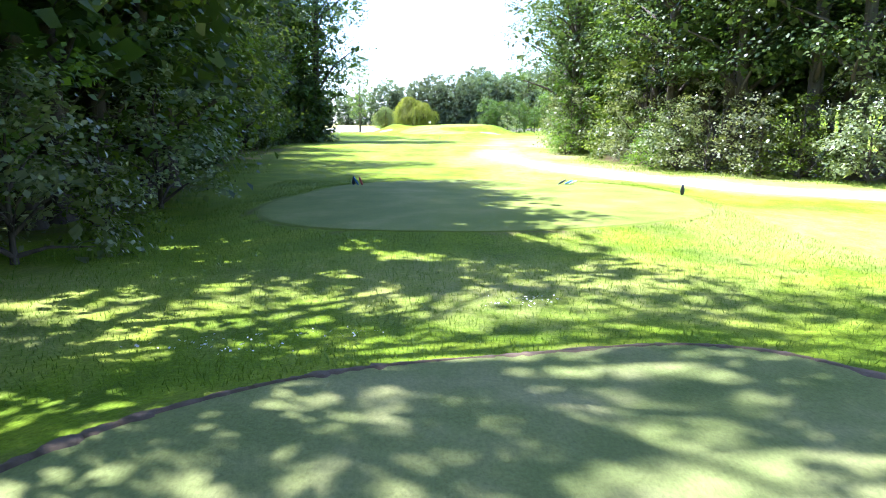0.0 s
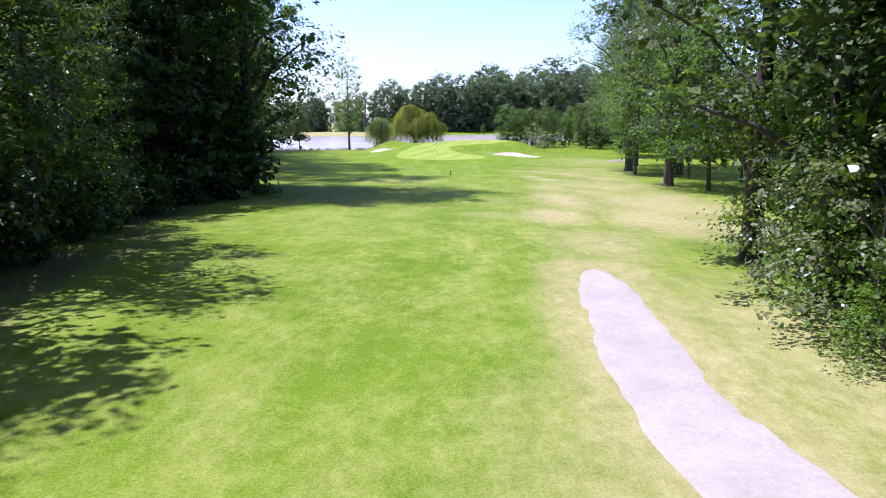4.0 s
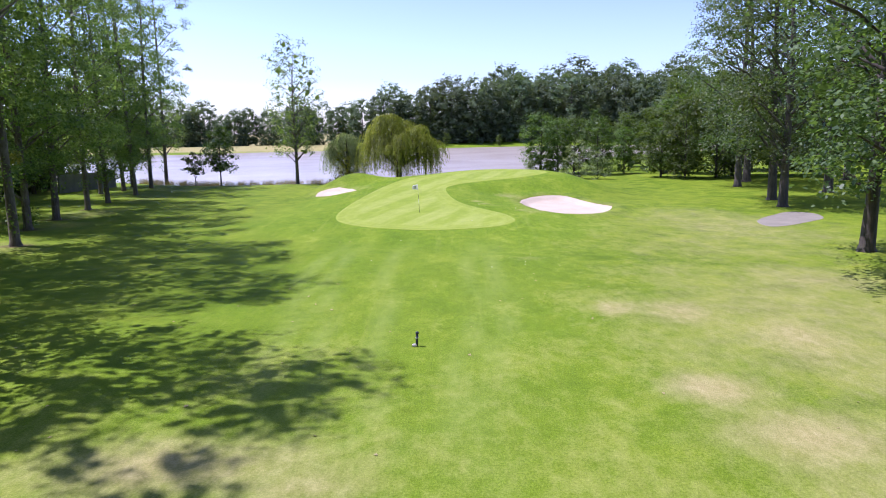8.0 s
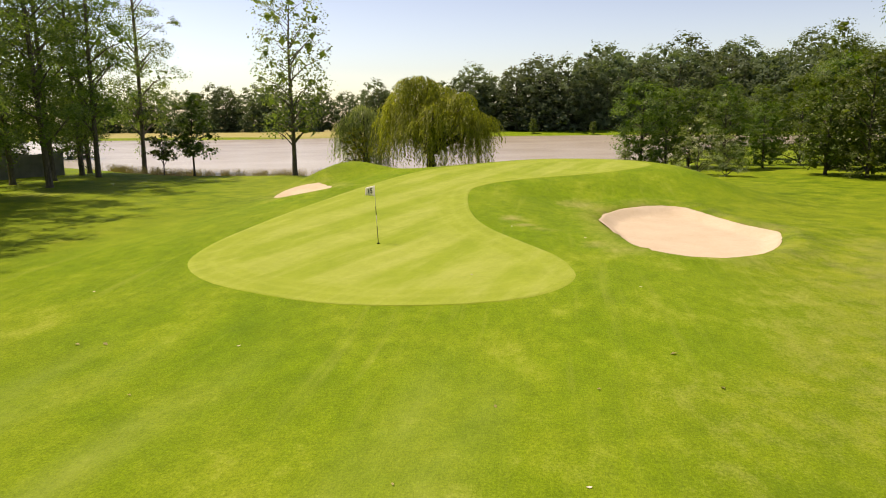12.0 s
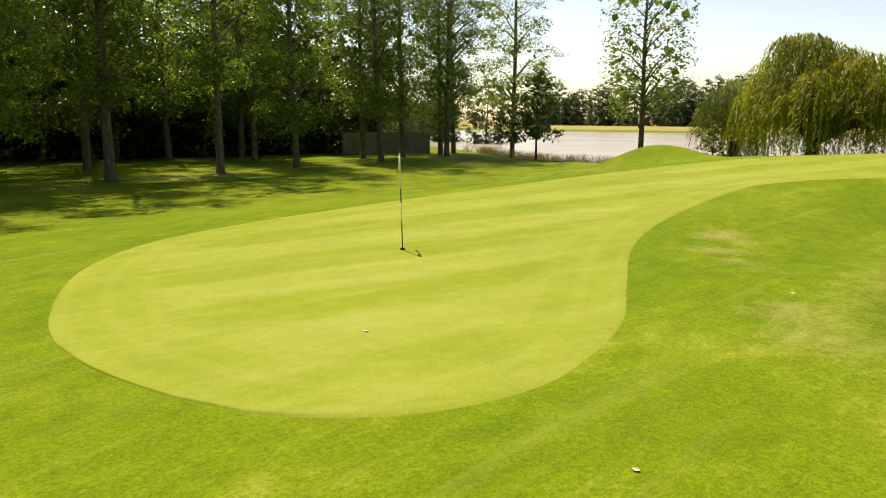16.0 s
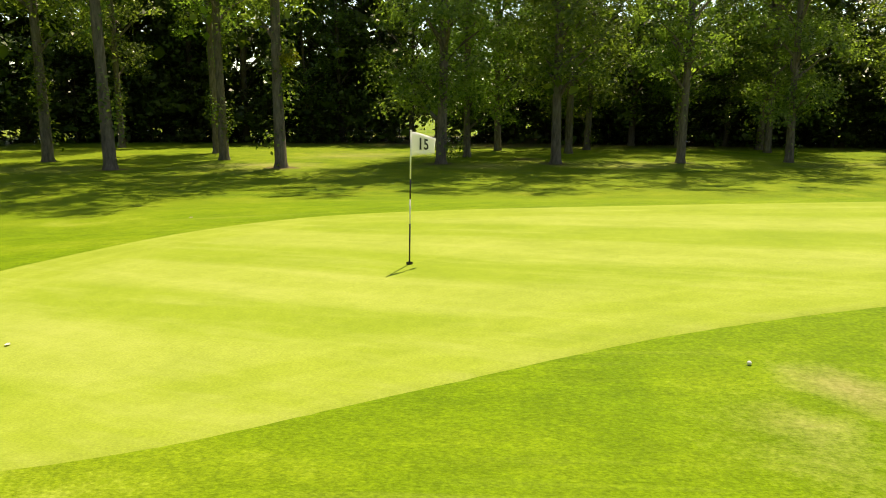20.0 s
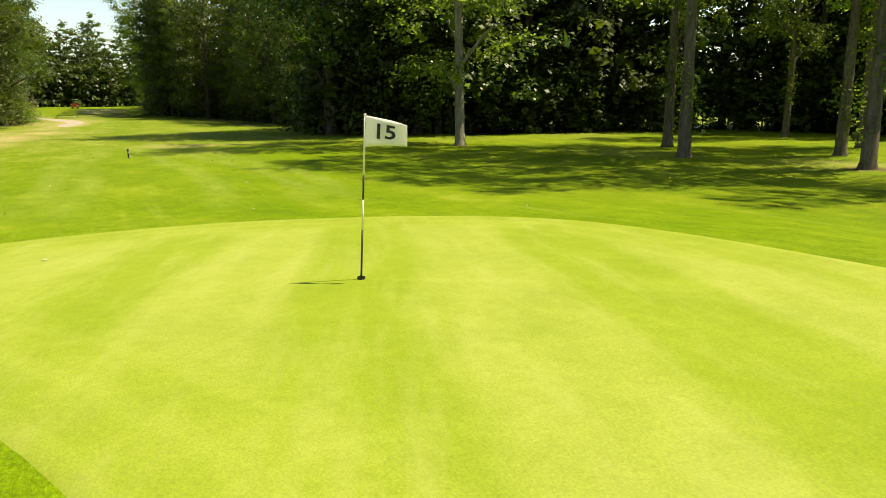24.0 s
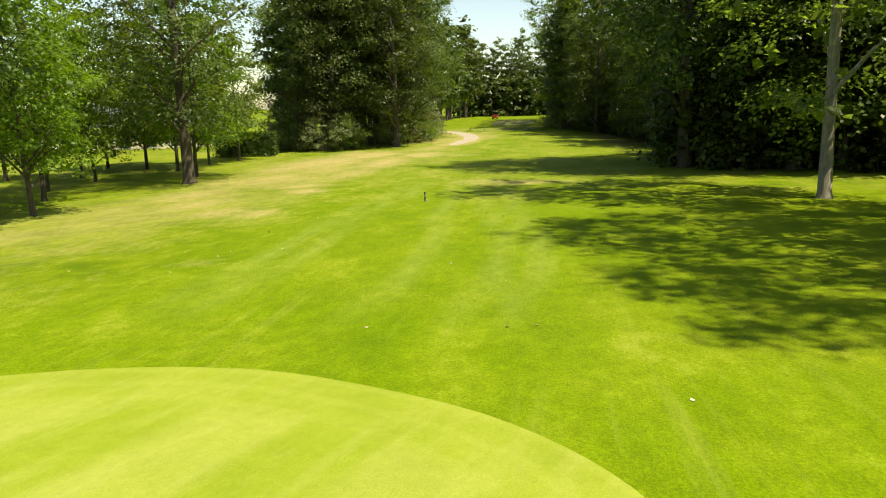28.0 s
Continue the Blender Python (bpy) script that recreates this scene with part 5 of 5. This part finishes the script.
def make_cart(x, y):
    thing = new("golf_cart")
    bm_part("body", box_bm(1.15, 2.3, 0.42, (0, 0, 0.48), 0.08), MAT_CART, thing, "orange-red body")
    bm_part("cowl", box_bm(1.1, 0.55, 0.45, (0, -0.85, 0.86), 0.1), MAT_CART, thing)
    bm_part("seat", box_bm(1.05, 0.5, 0.16, (0, 0.15, 0.78), 0.05), MAT_BLACK, thing)
    bm_part("backrest", box_bm(1.05, 0.12, 0.45, (0, 0.45, 1.02), 0.05), MAT_BLACK, thing)
    bm_part("bag_rack", box_bm(1.0, 0.35, 0.5, (0, 0.95, 0.9), 0.05), MAT_BLACK, thing)
    roof = bm_part("roof", box_bm(1.2, 1.75, 0.09, (0, -0.05, 1.84), 0.04), MAT_ROOF, thing, "cream roof")
    for sx in (-0.52, 0.52):
        for y0, y1 in ((-0.78, -0.7), (0.62, 0.6)):
            bm_part("roof_post", rod_bm((sx, y0, 0.7), (sx, y1, 1.82), 0.02), MAT_BLACK, thing)
        for sy in (-0.8, 0.8):
            w = bm_part("wheel", rod_bm((sx - 0.08, sy, 0.23), (sx + 0.08, sy, 0.23), 0.23, 0.23, 20), MAT_TYRE, thing)
            bm_part("hub", rod_bm((sx - 0.085, sy, 0.23), (sx + 0.085, sy, 0.23), 0.11, 0.11, 14), MAT_STEEL, w)
    bm_part("windscreen_frame", box_bm(1.05, 0.03, 0.06, (0, -0.74, 1.72), 0.01), MAT_BLACK, thing)
    thing.matrix_basis = pose(x, y, height(x, y), 0, 0, 175)
    tagged(thing, "orange-red golf cart with a cream roof parked behind the tee", "golf cart")


make_cart(5.6, -166.0)


# ---------------------------------------------------------------- house and wall
MAT_RENDER = plain("cream_render", (0.80, 0.74, 0.60), 0.9, vary=0.08, scale=1.5)
MAT_SLATE = plain("slate_roof", (0.13, 0.15, 0.19), 0.6, vary=0.2, scale=3)
MAT_GLASS = plain("dark_pane", (0.03, 0.035, 0.04), 0.08)
MAT_CONCRETE = plain("grey_concrete", (0.20, 0.20, 0.185), 0.9, vary=0.2, scale=1.2)


def make_house(x, y, turn):
    thing = new("house")
    W, D, H = 22.0, 9.0, 3.0
    bays = [-8.6, -5.6, -2.4, 0.8, 4.0, 7.4]
    wall = bmesh.new()
    xs = sorted([-W / 2] + [b + s for b in bays for s in (-0.75, 0.75)] + [W / 2])

    def add(bm, x0, x1, y0, y1, z0, z1):
        bmesh.ops.create_cube(bm, size=1, matrix=Matrix.Translation(((x0 + x1) / 2, (y0 + y1) / 2, (z0 + z1) / 2)) @ Matrix.Diagonal((x1 - x0, y1 - y0, z1 - z0, 1)))

    for i in range(0, len(xs) - 1, 2):
        add(wall, xs[i], xs[i + 1], 0, 0.3, 0, H)
    for b in bays:
        add(wall, b - 0.75, b + 0.75, 0, 0.3, 2.25, H)
        add(wall, b - 0.75, b + 0.75, 0, 0.3, 0, 0.25)
    add(wall, -W / 2, -W / 2 + 0.3, 0.3, D - 0.3, 0, H)
    add(wall, W / 2 - 0.3, W / 2, 0.3, D - 0.3, 0, H)
    add(wall, -W / 2, W / 2, D - 0.3, D, 0, H)
    bm_part("wall", wall, MAT_RENDER, thing, "cream rendered wall")
    roof = bmesh.new()
    v = [roof.verts.new(c) for c in ((-W / 2 - 0.5, -0.6, H), (W / 2 + 0.5, -0.6, H), (W / 2 + 0.5, D + 0.6, H), (-W / 2 - 0.5, D + 0.6, H), (-W / 2 + 3, D / 2, H + 3.4), (W / 2 - 3, D / 2, H + 3.4))]
    for f in ((0, 1, 5, 4), (1, 2, 5), (2, 3, 4, 5), (3, 0, 4), (3, 2, 1, 0)):
        roof.faces.new([v[k] for k in f])
    bm_part("roof", roof, MAT_SLATE, thing, "blue-grey slate roof")
    for b in bays:
        w = bm_part("window", box_bm(1.5, 0.08, 2.0, (b, 0.16, 1.25)), MAT_GLASS, thing, "tall dark window")
        for sx in (-0.71, 0, 0.71):
            bm_part("frame", box_bm(0.08, 0.06, 2.0, (b + sx, 0.1, 1.25), 0.01), MAT_WHITE, w)
        bm_part("sill", box_bm(1.6, 0.3, 0.06, (b, 0.0, 0.22), 0.01), MAT_WHITE, w)
    thing.matrix_basis = pose(x, y, height(x, y), 0, 0, turn)
    tagged(thing, "long low cream house with a slate roof behind the trees", "house")


make_house(47.0, -84.4, 205)


def make_wall(x, y, turn, length, h, label):
    thing = new("garden_wall")
    n = int(length / 2.4)
    for i in range(n):
        bm_part("panel", box_bm(2.38, 0.16, h, (-length / 2 + 2.4 * (i + 0.5), 0, h / 2 - 0.1), 0.015), MAT_CONCRETE, thing)
    for i in range(n + 1):
        bm_part("post", box_bm(0.2, 0.22, h + 0.08, (-length / 2 + 2.4 * i, 0, h / 2 - 0.08), 0.015), MAT_CONCRETE, thing)
    thing.matrix_basis = pose(x, y, height(x, y), 0, 0, turn)
    tagged(thing, label, "wall")


make_wall(-44.6, 37.2, 75, 9.6, 2.3, "grey concrete panel wall in deep shade under poplars")


def make_hedge(x, y, turn, length, depth, h):
    r = np.random.default_rng(21)
    n = 9000
    c = np.stack([r.uniform(-length / 2, length / 2, n), r.uniform(-depth / 2, depth / 2, n), r.uniform(0.05, h, n)], -1)
    face = r.integers(0, 4, n)
    c[face == 0, 1] = -depth / 2 + r.normal(0, 0.05, (face == 0).sum())
    c[face == 1, 1] = depth / 2 + r.normal(0, 0.05, (face == 1).sum())
    c[face == 2, 2] = h + r.normal(0, 0.05, (face == 2).sum())
    out = np.zeros_like(c)
    out[face == 0, 1], out[face == 1, 1], out[face == 2, 2] = -1, 1, 1
    thing = new("hedge")
    part("crown", quads_mesh("hedge_crown", leaves(r, c, out, 0.26), MAT_OAK), thing)
    v, f = tubes([([(k, 0, -0.1), (k + 0.1, 0.05, h * 0.8)], [0.04, 0.02]) for k in np.linspace(-length / 2 + 0.3, length / 2 - 0.3, 8)], 5)
    part("stems", mesh_of("hedge_stems", v, f, MAT_BARK_DARK), thing)
    thing.matrix_basis = pose(x, y, height(x, y), 0, 0, turn)
    tagged(thing, "clipped dark hedge before the house", "hedge")


make_hedge(27.0, -70.6, 8, 6.4, 1.8, 2.5)


# ---------------------------------------------------------------- grass, leaves and flowers on the ground
def blades(name, r, x, y, tall, wide, mat, label, category):
    """Single blades of grass standing at the places, as one object."""
    n = len(x)
    z = heights(x, y)
    a, lean = r.uniform(0, 2 * np.pi, n), r.uniform(0.1, 0.8, n)
    h = tall * r.uniform(0.5, 1.3, n)
    side = np.stack([np.cos(a), np.sin(a), np.zeros(n)], -1) * (wide * r.uniform(0.6, 1.3, n))[:, None]
    b = r.uniform(0, 2 * np.pi, n)
    tip = np.stack([np.cos(b) * lean * h, np.sin(b) * lean * h, h], -1)
    base = np.stack([x, y, z - 0.005], -1)
    v = np.empty((n, 4, 3))
    v[:, 0], v[:, 1] = base - side, base + side
    v[:, 2], v[:, 3] = base + side * 0.35 + tip, base - side * 0.35 + tip * 0.98
    tagged(new(name, quads_mesh(name, v, mat)), label, category, kind="stuff")


def scatter(r, n, x0, x1, y0, y1):
    return r.uniform(x0, x1, n), r.uniform(y0, y1, n)


def outside(x, y, *lines):
    ok = np.ones(len(x), bool)
    for line in lines:
        ok &= distance_to(line, x, y) > 0.12
    return x[ok], y[ok]


r = np.random.default_rng(77)
x, y = outside(*scatter(r, 70000, -6, 8, -141, -117), TEE_FRONT, TEE_BACK)
blades("rough_grass", r, x, y, 0.05, 0.005, MAT_GRASS, "uneven green grass round the tees", "grass")
# tufts along the woods' edges
c = np.array(along(WEST_EDGE[2:], 0.9, 0.3, 0.5) + along(EAST_EDGE[1:], 0.8, -0.6, 0.5))
k = r.integers(0, len(c), 16000)
x, y = c[k, 0] + r.normal(0, 0.5, len(k)), c[k, 1] + r.normal(0, 0.5, len(k))
blades("edge_grass", r, x, y, 0.13, 0.007, MAT_GRASS, "long grass and weeds along the edge of the woods", "grass")
c = np.array(along([(-44, 50), (-31, 44.5), (-20, 45), (-8, 44), (4, 45), (13, 49.5)], 0.5, 0, 0.5))
k = r.integers(0, len(c), 9000)
x, y = c[k, 0] + r.normal(0, 0.35, len(k)), c[k, 1] + r.normal(0, 0.35, len(k))
blades("reeds", r, x, y, 0.75, 0.014, MAT_STRAW, "straw-coloured reeds along the lake shore", "reeds")
# white clover heads near the back tee
x = np.concatenate([r.normal(-2.0, 0.5, 60), r.normal(1.1, 0.22, 50), r.normal(-1.0, 0.3, 25)])
y = np.concatenate([r.normal(-139.4, 0.18, 60), r.normal(-137.6, 0.15, 50), r.normal(-138.9, 0.12, 25)])
v = leaves(r, np.stack([x, y, heights(x, y) + 0.07], -1), np.tile([0, 0, 1.5], (len(x), 1)), 0.032, 0.0, 0.9)
tagged(new("clover_flowers", quads_mesh("clover_flowers", v, MAT_WHITE)), "patch of white clover flowers in the grass", "flowers", kind="stuff")
# dry fallen leaves
x, y = scatter(r, 90, -14, 18, -50, -10)
z = heights(x, y) + 0.02
v = leaves(r, np.stack([x, y, z], -1), np.tile([0, 0, 3.0], (len(x), 1)), 0.13)
tagged(new("fallen_leaves", quads_mesh("fallen_leaves", v, MAT_STRAW)), "scattered pale dry fallen leaves on the grass", "leaves", kind="stuff")


def curled_leaf(x, y, size, turn, lift):
    """A dry leaf with a rib, curled up at its rim."""
    vs, fs = [], []
    for i in range(7):
        u = i / 6
        w = 0.34 * size * math.sin(math.pi * min(1.0, 0.06 + 0.94 * u)) ** 0.8
        for k in (-1, -0.5, 0, 0.5, 1):
            vs.append(((u - 0.5) * size, k * w, 0.10 * size * abs(k) ** 1.5 + 0.10 * size * (2 * u - 1) ** 2 + 0.004))
    for i in range(6):
        for k in range(4):
            a = i * 5 + k
            fs.append((a, a + 5, a + 6, a + 1))
    ob = new("dry_leaf", mesh_of("dry_leaf", vs, fs, MAT_PALE_LEAF, True))
    ob.matrix_basis = pose(x, y, height(x, y) + lift, 0, 0, turn)
    tagged(ob, "pale curled dry leaf lying on the turf", "leaf", "dry leaves round the green")


for n, (x, y) in enumerate(((8.8, -4.9), (4.5, -19.5), (6.3, -18.2), (-1.8, -17.2), (6.8, -15.9), (-0.7, -10.6), (-6.9, -6.7), (7.6, 2.3))):
    curled_leaf(x, y, 0.085 + 0.012 * (n % 4), 47 * n, 0.0)
curled_leaf(3.9, -4.15, 0.09, 20, 0.024)
